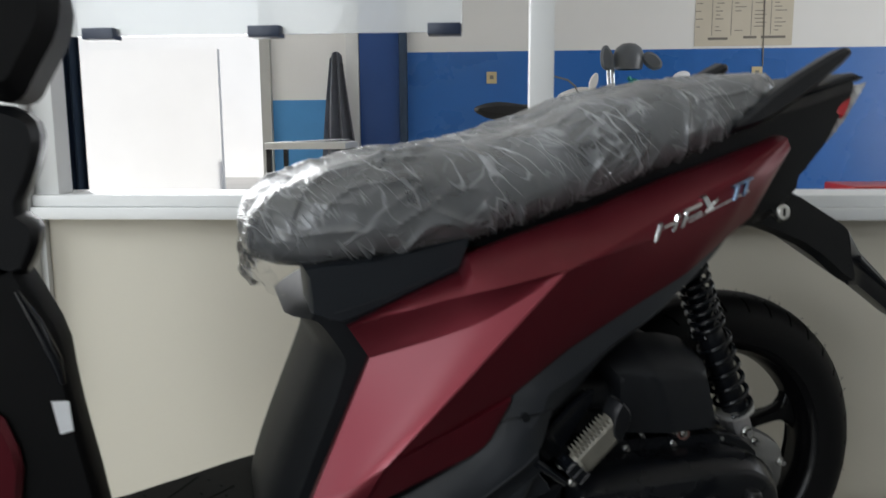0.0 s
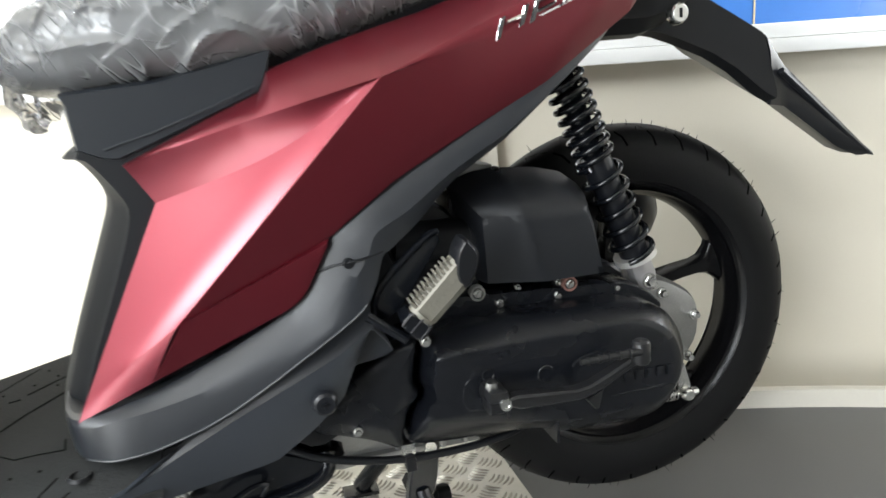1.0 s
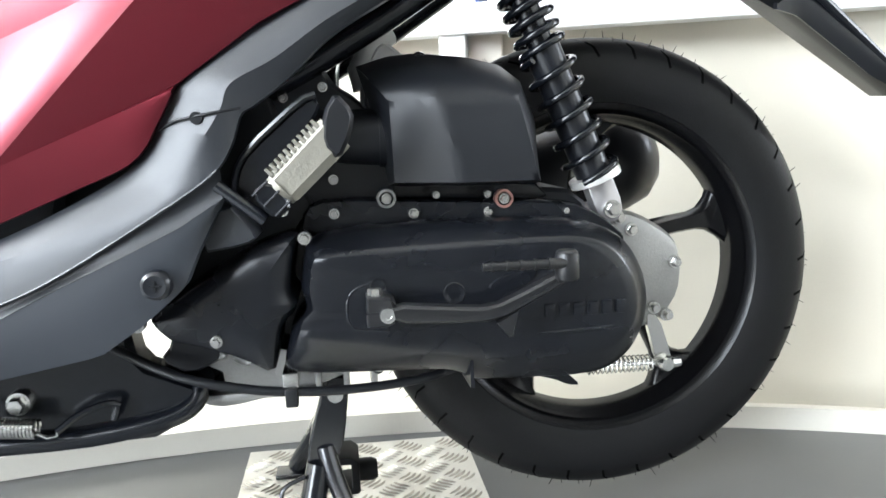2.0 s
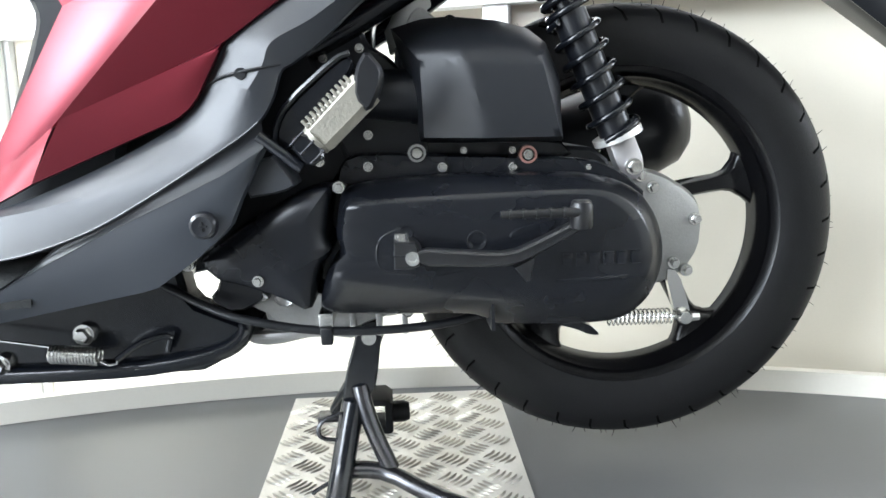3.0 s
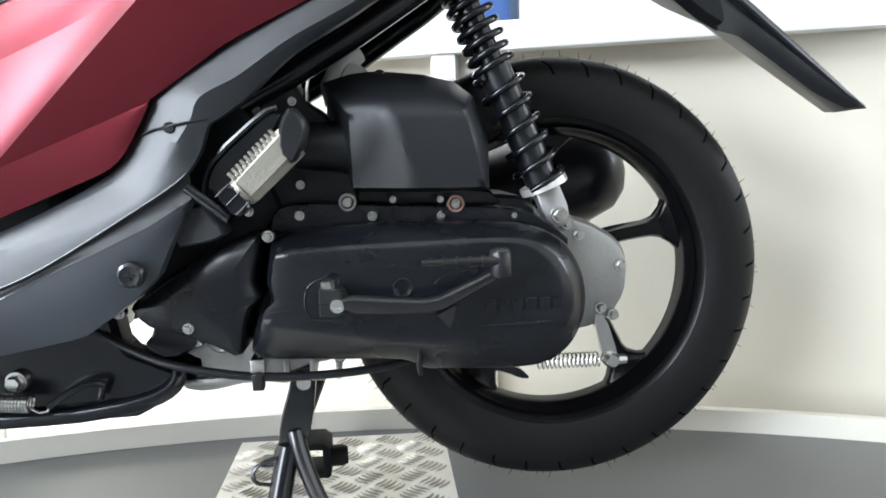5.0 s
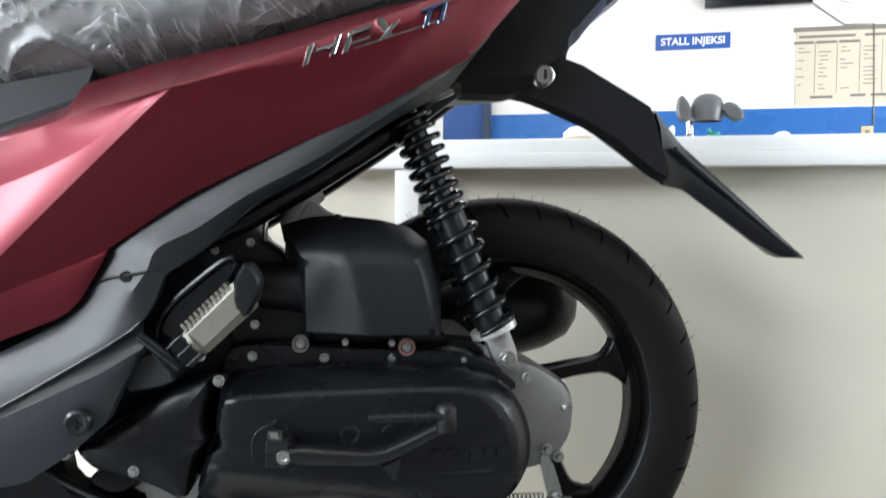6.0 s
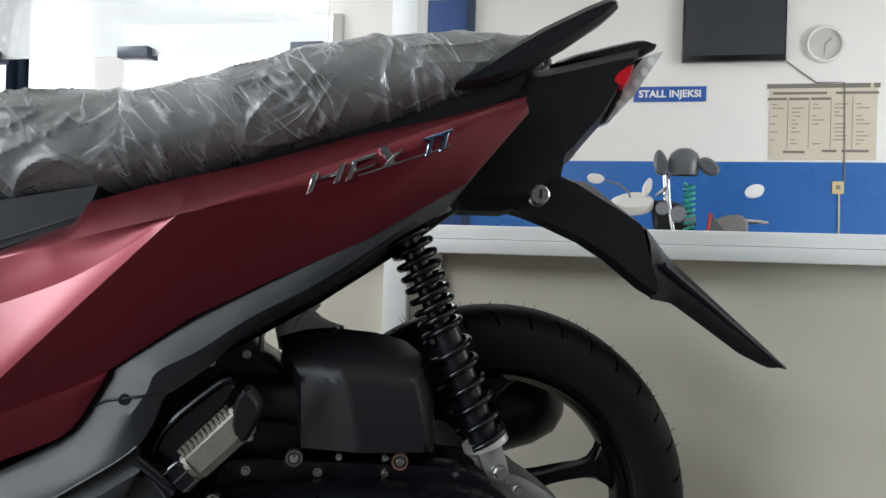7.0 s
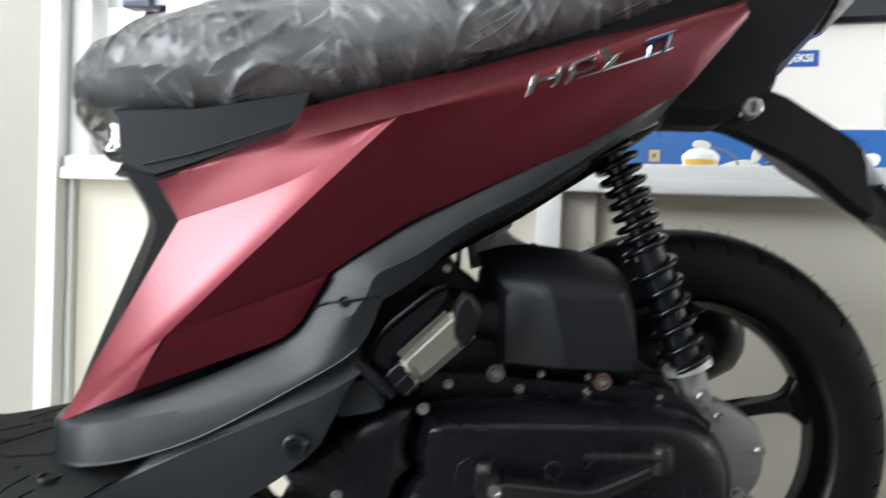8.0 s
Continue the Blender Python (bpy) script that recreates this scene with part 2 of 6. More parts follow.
    haze.operation = "MULTIPLY_ADD"
    haze.inputs[1].default_value, haze.inputs[2].default_value = 0.42, haze_base
    t.links.new(height, haze.inputs[0])
    loose = t.nodes.new("ShaderNodeTexNoise")
    loose.inputs["Scale"].default_value, loose.inputs["Detail"].default_value = 11, 5
    t.links.new(push.outputs[0], loose.inputs["Vector"])
    cloud = t.nodes.new("ShaderNodeMapRange")
    cloud.inputs["From Min"].default_value, cloud.inputs["From Max"].default_value = 0.42, 0.72
    cloud.inputs["To Max"].default_value = 0.16
    t.links.new(loose.outputs["Fac"], cloud.inputs["Value"])
    total = t.nodes.new("ShaderNodeMath")
    total.operation = "ADD"
    t.links.new(haze.outputs[0], total.inputs[0])
    t.links.new(cloud.outputs[0], total.inputs[1])
    share = t.nodes.new("ShaderNodeMath")
    share.operation = "MULTIPLY"
    share.inputs[1].default_value = thick
    t.links.new(total.outputs[0], share.inputs[0])
    back = t.nodes.new("ShaderNodeBsdfTranslucent")
    back.inputs["Color"].default_value = (0.78, 0.80, 0.82, 1)
    body = t.nodes.new("ShaderNodeMixShader")
    body.inputs[0].default_value = 0.5
    t.links.new(milk.outputs[0], body.inputs[1])
    t.links.new(back.outputs[0], body.inputs[2])
    one = t.nodes.new("ShaderNodeMixShader")
    t.links.new(share.outputs[0], one.inputs[0])
    t.links.new(see.outputs[0], one.inputs[1])
    t.links.new(body.outputs[0], one.inputs[2])
    fres = t.nodes.new("ShaderNodeFresnel")
    fres.inputs["IOR"].default_value = index
    t.links.new(bn.outputs["Normal"], fres.inputs["Normal"])
    two = t.nodes.new("ShaderNodeMixShader")
    t.links.new(fres.outputs[0], two.inputs[0])
    t.links.new(one.outputs[0], two.inputs[1])
    t.links.new(shine.outputs[0], two.inputs[2])
    t.links.new(two.outputs[0], out.inputs["Surface"])
    return m


FILM = film("wrinkled_plastic_film", 0.305)
FILMEND = film("gathered_plastic_film", 0.13, 1.2, 0.35)
# Much of this haze stands in for pale reflections on the pane.
GLASS = clear("counter_glass", (0.93, 0.95, 0.95), 0.02, 1.5, 0.48)
# Clear lens made milky: light passing through it is put into the haze.
LENS = clear("milky_lamp_lens", (0.98, 0.93, 0.93), 0.05, 1.5, 0.8)
LENSRED = shader("red_lamp_lens", (0.55, 0.01, 0.02), 0.15, 0, coat=0.5)


# ---- mesh helpers ----
def mesh_of(bm, name, material, smooth=38):
    bmesh.ops.recalc_face_normals(bm, faces=bm.faces[:])
    me = bpy.data.meshes.new(name)
    bm.to_mesh(me)
    bm.free()
    me.materials.append(material)
    if smooth:
        me.shade_smooth()
        me.set_sharp_from_angle(angle=radians(smooth))
    return me


def thing(name, at, label, category, group="", kind=""):
    ob = new(name)
    ob.matrix_world = at if isinstance(at, Matrix) else Matrix.Translation(at)
    ob.empty_display_size = 0.05
    return tagged(ob, label, category, group, kind)


def part(name, bm, material, parent, label="", smooth=38, local=False):
    ob = new(name, mesh_of(bm, name, material, smooth))
    ob.parent = parent
    top = parent
    m = parent.matrix_basis.copy()
    while top.parent:
        top = top.parent
        m = top.matrix_basis @ m
    ob.matrix_parent_inverse = Matrix.Identity(4)
    ob.matrix_basis = Matrix.Identity(4) if local else m.inverted()
    return tagged(ob, label)


def solid(name, bm, material, label="", category="", group="", kind="", at=None, smooth=38):
    ob = new(name, mesh_of(bm, name, material, smooth))
    if at is not None:
        ob.matrix_world = at
    return tagged(ob, label, category, group, kind)


def box(x0, x1, y0, y1, z0, z1, bevel=0.0, segments=2, bm=None):
    bm = bm or bmesh.new()
    made = bmesh.ops.create_cube(bm, size=1, matrix=Matrix.LocRotScale(((x0 + x1) / 2, (y0 + y1) / 2, (z0 + z1) / 2), None, (x1 - x0, y1 - y0, z1 - z0)))
    if bevel:
        edges = list({e for v in made["verts"] for e in v.link_edges})
        bmesh.ops.bevel(bm, geom=edges, offset=bevel, segments=segments, profile=0.6, affect="EDGES")
    return bm


def rounded(points, times=2):
    """Corner-cutting of a closed outline."""
    for _ in range(times):
        out = []
        for a, b in zip(points, points[1:] + points[:1]):
            out.append((a[0] * 0.78 + b[0] * 0.22, a[1] * 0.78 + b[1] * 0.22))
            out.append((a[0] * 0.22 + b[0] * 0.78, a[1] * 0.22 + b[1] * 0.78))
        points = out
    return points


def inset(points, d):
    """The closed outline moved inwards by d: at first square to its edge, past 5 mm by drawing it together."""
    first = max(-0.005, min(0.005, d))
    area = sum(a[0] * b[1] - b[0] * a[1] for a, b in zip(points, points[1:] + points[:1]))
    s = 1 if area > 0 else -1
    out = []
    n = len(points)
    for i in range(n):
        a, p, b = Vector(points[i - 1]), Vector(points[i]), Vector(points[(i + 1) % n])
        t = (b - a).normalized()
        out.append((p.x - s * t.y * first, p.y + s * t.x * first))
    rest = d - first
    if rest:
        x0, x1 = min(p[0] for p in out), max(p[0] for p in out)
        z0, z1 = min(p[1] for p in out), max(p[1] for p in out)
        kx, kz = max(0.25, 1 - 2 * rest / (x1 - x0)), max(0.25, 1 - 2 * rest / (z1 - z0))
        cx, cz = sum(p[0] for p in out) / n, sum(p[1] for p in out) / n
        out = [(cx + (x - cx) * kx, cz + (z - cz) * kz) for x, z in out]
    return out


def shell(outline, steps, cut=2, bm=None, back=True):
    """A side-on outline (x, z) built up along y: steps of (inset, y), from the back to the face."""
    bm = bm or bmesh.new()
    pts = rounded(outline, cut) if cut else list(outline)
    rings = []
    for d, y in steps:
        ring = inset(pts, d) if d else pts
        rings.append([bm.verts.new((x, y, z)) for x, z in ring])
    for a, b in zip(rings, rings[1:]):
        for i in range(len(a)):
            bm.faces.new((a[i - 1], a[i], b[i], b[i - 1]))
    if back:
        bm.faces.new(rings[0])
    bm.faces.new(rings[-1])
    return bm


def loft(outlines, n=96, bm=None, cap=True):
    """A skin through closed outlines of (x, z), each at its own y, all begun at matching corners."""
    bm = bm or bmesh.new()
    rings = []
    for outline, y in outlines:
        pts = rounded(outline, 2)
        rings.append([bm.verts.new((q.x, y, q.y)) for q in along(pts + pts[:1], n + 1)[:n]])
    for a, b in zip(rings, rings[1:]):
        for i in range(n):
            bm.faces.new((a[i - 1], a[i], b[i], b[i - 1]))
    if cap:
        bm.faces.new(rings[0])
        bm.faces.new(rings[-1])
    return bm


def between(a, b, f):
    return [(p[0] + (q[0] - p[0]) * f, p[1] + (q[1] - p[1]) * f) for p, q in zip(a, b)]


def shrunk(points, k):
    cx, cz = sum(p[0] for p in points) / len(points), sum(p[1] for p in points) / len(points)
    return [(cx + (x - cx) * k, cz + (z - cz) * k) for x, z in points]


def along(points, n):
    """n points at even steps along a polyline."""
    pts = [Vector(p) for p in points]
    lengths = [0.0]
    for a, b in zip(pts, pts[1:]):
        lengths.append(lengths[-1] + (b - a).length)
    out = []
    for i in range(n):
        s = lengths[-1] * i / (n - 1)
        k = 0
        while k < len(pts) - 2 and lengths[k + 1] < s:
            k += 1
        f = (s - lengths[k]) / max(1e-9, lengths[k + 1] - lengths[k])
        out.append(pts[k].lerp(pts[k + 1], f))
    return out


def smooth_line(points, n):
    """n points on a smooth curve through all the points."""
    pts = [Vector(p) for p in points]
    out = []
    for i in range(n):
        g = i / (n - 1) * (len(pts) - 1)
        k = min(int(g), len(pts) - 2)
        a, b, c, e = pts[max(k - 1, 0)], pts[k], pts[k + 1], pts[min(k + 2, len(pts) - 1)]
        f = g - k
        out.append(0.5 * ((2 * b) + (c - a) * f + (2 * a - 5 * b + 4 * c - e) * f * f + (3 * b - a - 3 * c + e) * f * f * f))
    return out


def strip(bm, top, bottom, n=24, rows=6, bulge=0.0, dip=0.0):
    """A curved sheet between two lines, swelling towards -y by bulge across and hollowed by dip along."""
    a, b = along(top, n), along(bottom, n)
    grid = []
    for i in range(n):
        row = []
        for j in range(rows + 1):
            f = j / rows
            p = a[i].lerp(b[i], f)
            g = i / (n - 1)
            p.y += dip * 4 * g * (1 - g) * min(1, 4 * f) - bulge * 4 * f * (1 - f)
            row.append(bm.verts.new(p))
        grid.append(row)
    for i in range(n - 1):
        for j in range(rows):
            bm.faces.new((grid[i][j], grid[i + 1][j], grid[i + 1][j + 1], grid[i][j + 1]))
    return bm


def thicken(bm, d):
    """Welds the sheets and gives them an edge that turns in by d along +y."""
    bmesh.ops.remove_doubles(bm, verts=bm.verts[:], dist=0.0012)
    rim = [e for e in bm.edges if e.is_boundary]
    made = bmesh.ops.extrude_edge_only(bm, edges=rim)["geom"]
    for v in made:
        if isinstance(v, bmesh.types.BMVert):
            v.co.y += d
    return bm


def mirror(bm):
    """Adds the same on the other side of y = 0."""
    made = bmesh.ops.duplicate(bm, geom=bm.verts[:] + bm.edges[:] + bm.faces[:])["geom"]
    for v in made:
        if isinstance(v, bmesh.types.BMVert):
            v.co.y = -v.co.y
    return bm


def tube(points, r, sides=10, bm=None, cap=True, smooth_path=0):
    bm = bm or bmesh.new()
    pts = [Vector(p) for p in points]
    for _ in range(smooth_path):
        fresh = [pts[0]]
        for a, b in zip(pts, pts[1:]):
            fresh += [a.lerp(b, 0.25), a.lerp(b, 0.75)]
        pts = fresh + [pts[-1]]
    rings = []
    up = None
    for i, p in enumerate(pts):
        d = (pts[min(i + 1, len(pts) - 1)] - pts[max(i - 1, 0)]).normalized()
        if up is None:
            up = d.orthogonal().normalized()
        up = (up - d * up.dot(d)).normalized()
        side = d.cross(up)
        radius = r[i] if isinstance(r, (list, tuple)) else r
        rings.append([bm.verts.new(p + (up * math.cos(k * math.tau / sides) + side * math.sin(k * math.tau / sides)) * radius) for k in range(sides)])
    for a, b in zip(rings, rings[1:]):
        for k in range(sides):
            bm.faces.new((a[k - 1], a[k], b[k], b[k - 1]))
    if cap:
        bm.faces.new(rings[0])
        bm.faces.new(rings[-1])
    return bm


def coil(a, b, r, wire, turns, per=14, sides=6, bm=None):
    a, b = Vector(a), Vector(b)
    d = b - a
    x = d.orthogonal().normalized()
    y = d.normalized().cross(x)
    n = int(turns * per)
    return tube([a + d * (i / n) + (x * math.cos(i * math.tau / per) + y * math.sin(i * math.tau / per)) * r for i in range(n + 1)], wire, sides, bm)


def lathe(profile, centre, axis="y", n=64, bm=None, closed=False):
    """Turns a profile of (radius, offset along the axis) round an axis through centre."""
    bm = bm or bmesh.new()
    c = Vector(centre)
    rings = []
    for k in range(n):
        t = k * math.tau / n
        ring = []
        for r, o in profile:
            if axis == "y":
                ring.append(bm.verts.new(c + Vector((r * math.cos(t), o, r * math.sin(t)))))
            elif axis == "x":
                ring.append(bm.verts.new(c + Vector((o, r * math.cos(t), r * math.sin(t)))))
            else:
                ring.append(bm.verts.new(c + Vector((r * math.cos(t), r * math.sin(t), o))))
        rings.append(ring)
    m = len(profile)
    for k in range(n):
        a, b = rings[k - 1], rings[k]
        for j in range(m if closed else m - 1):
            bm.faces.new((a[j], a[(j + 1) % m], b[(j + 1) % m], b[j]))
    bmesh.ops.remove_doubles(bm, verts=bm.verts[:], dist=1e-5)
    return bm


def bolt(x, y, z, r=0.006, h=0.006, bm=None):
    """A flanged hex bolt whose head stands towards -y."""
    bm = bm or bmesh.new()
    r *= 0.82
    lathe([(0, -0.002), (r * 1.35, -0.002), (r * 1.45, 0), (r * 1.45, 0.006)], (x, y, z), n=16, bm=bm)
    lathe([(0, -h), (r * 0.86, -h), (r, -h * 0.75), (r, 0.0)], (x, y, z), n=6, bm=bm)
    return bm


# ---- showroom structure ----
def room_piece(name, material, *spans, bevel=0.0, label="", category="", kind="structure"):
    bm = bmesh.new()
    for s in spans:
        box(*s, bevel=bevel, bm=bm)
    return solid(name, bm, material, label, category, kind=kind, at=ROOM)


SILL0, SILL1 = 0.596, 0.645
HIGH = 4.2
FAR = 6.2
room_piece("floor", TILE, (-5.0, 5.8, -6.1, FAR + 0.1, FLOOR - 0.15, FLOOR), label="pale tiled floor of the showroom and workshop", category="floor")
# Unseen ceiling: heights chosen for the lamps and for sun on the yard.
room_piece("ceiling", WHITE, (-5.0, 5.8, -6.1, 0.13, HIGH, HIGH + 0.15), (-5.0, 5.8, 0.13, FAR + 0.15, 3.3, 3.45), label="unseen white ceiling, at heights that suit the light", category="ceiling")
room_piece("wall_header", CREAM, (-1.199, 3.2, 0.0, 0.13, 3.0, HIGH), label="cream painted wall above the counter window", category="wall")
room_piece("wall_counter", CREAM, (-1.137, 3.2, 0.035, 0.13, FLOOR, SILL0), label="cream painted low wall under the service counter", category="wall")
room_piece("wall_counter_side", DIMCREAM, (-4.7, -1.199, 0.0, 0.13, FLOOR, HIGH), (3.2, 5.8, 0.0, 0.13, FLOOR, HIGH), label="cream wall beside the counter, its colour darkened against the lamps", category="wall")
# Unseen wall, set where its opening holds the added side lamp.
room_piece("wall_west", WHITE, (-4.9, -4.7, -6.1, 0.13, FLOOR, 2.5), (-4.9, -4.7, -6.1, 0.13, 4.05, HIGH), (-4.9, -4.7, -6.1, -3.65, 2.5, 4.05), (-4.9, -4.7, -1.15, 0.13, 2.5, 4.05), label="unseen white side wall with an opening for an added lamp", category="wall")
room_piece("wall_west_workshop", WHITE, (-5.0, -4.8, 0.13, FAR, FLOOR, HIGH), label="white painted workshop wall", category="wall")
# Unseen wall, darkened so that black parts reflect little light.
room_piece("wall_south", shader("dark_unseen_wall_paint", (0.09, 0.09, 0.09), 0.6), (-4.7, -4.15, -6.1, -5.95, FLOOR, 2.85), (-1.65, 5.8, -6.1, -5.95, FLOOR, 2.85), (-4.15, -1.65, -6.1, -5.95, 2.35, 2.85), (-4.7, 5.8, -6.1, -5.95, 3.95, HIGH), (-4.7, -4.55, -6.1, -5.95, 2.85, 3.95), (-0.95, 5.8, -6.1, -5.95, 2.85, 3.95), label="unseen wall behind the camera, kept dark for the reflections", category="wall")
# Unseen wall, opened for the added workshop lamp.
room_piece("wall_east", WHITE, (5.8, 6.0, -6.1, 0.8, FLOOR, HIGH), (5.8, 6.0, 4.4, FAR + 0.15, FLOOR, HIGH), (5.8, 6.0, 0.8, 4.4, 3.0, HIGH), label="unseen white side wall with an opening for an added lamp", category="wall")
room_piece("wall_far", WHITE, (-2.38, 5.8, FAR, FAR + 0.15, FLOOR, 3.3), (-4.8, -2.38, FAR, FAR + 0.15, 2.9, 3.3), label="white painted far wall of the workshop", category="wall")
room_piece("wall_far_dado", BLUE, (-1.06, 5.8, FAR - 0.004, FAR - 0.0005, FLOOR, 1.465), label="glossy blue painted lower part of the workshop wall", category="wall")
room_piece("wall_far_pale_dado", SUNBLUE, (-2.38, -1.78, FAR - 0.004, FAR - 0.0005, FLOOR, 1.028), label="blue lower part of the wall, paled as if sunlit", category="wall")
room_piece("trim_door_pillar", shader("grey_pillar_paint", (0.42, 0.42, 0.40), 0.6), (-2.479, -2.382, FAR - 0.06, FAR + 0.15, FLOOR, 2.9), label="grey painted pillar at the workshop doorway", category="pillar")
room_piece("ground", CONCRETE, (-40, 40, FAR + 0.16, 60, FLOOR - 0.2, FLOOR - 0.05), label="pale concrete yard outside", category="ground")

# counter sill, posts and hanging glass
sill = thing("counter_sill", ROOM, "white coated aluminium counter sill on the low wall", "sill", kind="structure")
part("sill_face", box(-1.151, 3.2, -0.005, 0.16, SILL0, 0.6205, 0.003), ALUWHITE, sill, local=True)
part("sill_top", box(-1.151, 3.2, 0.004, 0.15, 0.621, SILL1, 0.004), ALUWHITE, sill, local=True)
room_piece("trim_counter_post", ALUWHITE, (-0.136, -0.089, 0.02, 0.10, SILL1, 3.0), (-0.133, -0.090, 0.0, 0.034, FLOOR, SILL0), bevel=0.002, label="white aluminium post of the counter window", category="post")
room_piece("trim_counter_corner_post", ALUWHITE, (-1.198, -1.152, -0.012, 0.10, FLOOR, HIGH), (-1.1515, -1.1375, 0.02, 0.12, FLOOR, SILL0), (-1.1515, -1.100, 0.02, 0.075, SILL1, 3.0), bevel=0.002, label="white aluminium corner post", category="post")
room_piece("trim_wall_batten", LIPCREAM, (-0.0895, -0.034, 0.022, 0.0345, FLOOR, SILL0), bevel=0.002, label="beige batten beside the counter post", category="trim")
screen = thing("counter_glass", ROOM, "hanging glass screen above the service counter", "glass screen", kind="structure")
part("pane", box(-1.085, -0.268, 0.052, 0.058, 0.964, 2.4), GLASS, screen, local=True).visible_shadow = False
for u in (-1.003, -0.662, -0.303):
    part("clip", box(u - 0.033, u + 0.033, 0.035, 0.075, 0.957, 0.980, 0.003), shader("clip_black", (0.02, 0.03, 0.06), 0.35), screen, "small dark glass clip", local=True)
curtain = bmesh.new()
strip(curtain, [(-1.390 + 0.0092 * k, 0.55 + 0.02 * math.sin(k * 1.9), 3.0) for k in range(9)], [(-1.390 + 0.0092 * k, 0.55 + 0.02 * math.sin(k * 1.9 + 0.4), FLOOR + 0.0) for k in range(9)], 40, 8)
bmesh.ops.solidify(curtain, geom=curtain.faces[:], thickness=0.004)
solid("curtain", curtain, NAVY, "dark navy hanging curtain behind the counter window", "curtain", at=ROOM)

# ---- display platform ----
platform = thing("display_platform", (-0.307, -1.607, FLOOR), "round display platform with a grey deck and cream edge", "platform")


def deck_outline(grow=0.0):
    r = 1.8615 + grow
    return [(-0.307 + r * math.sin(a), -1.607 + r * math.cos(a)) for a in [math.tau * k / 180 for k in range(180)]]


def slab(outline, z0, z1):
    bm = bmesh.new()
    low = [bm.verts.new((x, y, z0)) for x, y in outline]
    top = [bm.verts.new((x, y, z1)) for x, y in outline]
    for k in range(len(low)):
        bm.faces.new((low[k - 1], low[k], top[k], top[k - 1]))
    bm.faces.new(low)
    bm.faces.new(top)
    return bm


part("deck", slab(deck_outline(), FLOOR + 0.02, DECK), DECKGREY, platform, "grey vinyl top")
lip = bmesh.new()
inner, outer = deck_outline(0.0005), deck_outline(0.016)
rings = [[lip.verts.new((x, y, z)) for x, y in o] for o, z in ((inner, DECK - 0.02), (inner, DECK + 0.032), (outer, DECK + 0.032), (outer, FLOOR))]
for a, b in zip(rings, rings[1:]):
    for k in range(len(a)):
        lip.faces.new((a[k - 1], a[k], b[k], b[k - 1]))
part("edge_band", lip, LIPCREAM, platform, "cream laminate edge standing above the deck", smooth=30)

plate = thing("checker_plate", (-0.29, 0.0, DECK), "aluminium five-bar checker plate laid on the deck", "metal plate")
part("sheet", box(-0.436, -0.138, -0.42, 0.220, DECK + 0.0003, DECK + 0.0035), PLATE, plate)


def tread_lug(turn):
    bm = bmesh.new()
    turned = Matrix.Rotation(radians(turn), 4, "Z")
    for k in range(5):
        o = (k - 2) * 0.0076
        long = 0.0150 - 0.0008 * abs(k - 2)
        bend = 0.0012
        low = [bm.verts.new(turned @ Vector((x, o + y, 0))) for x, y in ((-long, bend), (-long * 0.6, -0.0019), (0, -0.0022 - bend), (long * 0.6, -0.0019), (long, bend), (long * 0.6, 0.0019), (0, 0.0022 - bend), (-long * 0.6, 0.0019))]
        top = [bm.verts.new(turned @ Vector((x, o + y, 0.0019))) for x, y in ((-long * 0.65, 0.0), (0, -bend), (long * 0.65, 0.0))]
        for p, q in ((0, 1), (7, 0)):
            bm.faces.new((low[p], low[q], top[0]))
        for p, q in ((3, 4), (4, 5)):
            bm.faces.new((low[p], low[q], top[2]))
        bm.faces.new((low[1], low[2], top[1], top[0]))
        bm.faces.new((low[2], low[3], top[2], top[1]))
        bm.faces.new((low[5], low[6], top[1], top[2]))
        bm.faces.new((low[6], low[7], top[0], top[1]))
    return mesh_of(bm, "tread_lug", PLATEBAR, 60)


bars = [tread_lug(50), tread_lug(-40)]
for j in range(23):
    for i in range(5):
        ob = new("tread_lug", bars[j % 2])
        ob.parent = plate
        ob.location = (0.1275 - 0.0285 * (j % 2) - i * 0.0567, -0.392 + j * 0.0267, 0.0035)

# ---- the scooter ----
SIDE = thing("scooter", (-0.31, 0.0, DECK), "maroon and black scooter on its centre stand, seat in clear film", "scooter")


def fit_to_view(p):
    """Warps drawn parts out and apart from the centre plane, shaped to fit the camera's view."""
    k = abs(p.y)
    low = min(1, max(0, (p.z - 0.06) / 0.12))
    return Vector((p.x + k * (0.144 + 0.334 * p.x - 0.154 * p.z), p.y * (1 + 0.07 * min(1, max(0, (-0.05 - p.x) / 0.2))), p.z + low * k * (-0.12 + 0.067 * p.x + 0.30 * p.z)))


def wp(name, bm, material, label="", parent=None, smooth=38):
    return part(name, bm, material, parent or SIDE, label, smooth)


def sp(name, bm, material, label="", parent=None, smooth=38):
    for v in bm.verts:
        v.co = fit_to_view(v.co)
    return wp(name, bm, material, label, parent, smooth)


HUB = Vector((-0.0202, -0.004, 0.2885))

# maroon side cover with its facets
NOSE, K0, K1, K2, K3, D = (-0.586, -0.159, 0.563), (-0.563, -0.161, 0.526), (-0.3566, -0.230, 0.6258), (-0.561, -0.217, 0.4184), (-0.5855, -0.210, 0.3714), (-0.6556, -0.195, 0.3384)
RIDGE = [NOSE, (-0.480, -0.190, 0.5934), (-0.427, -0.212, 0.6077), K1]
UPPER = [NOSE, (-0.502, -0.166, 0.600), (-0.458, -0.170, 0.618), (-0.449, -0.166, 0.637), (-0.392, -0.164, 0.656), (-0.345, -0.162, 0.669)]
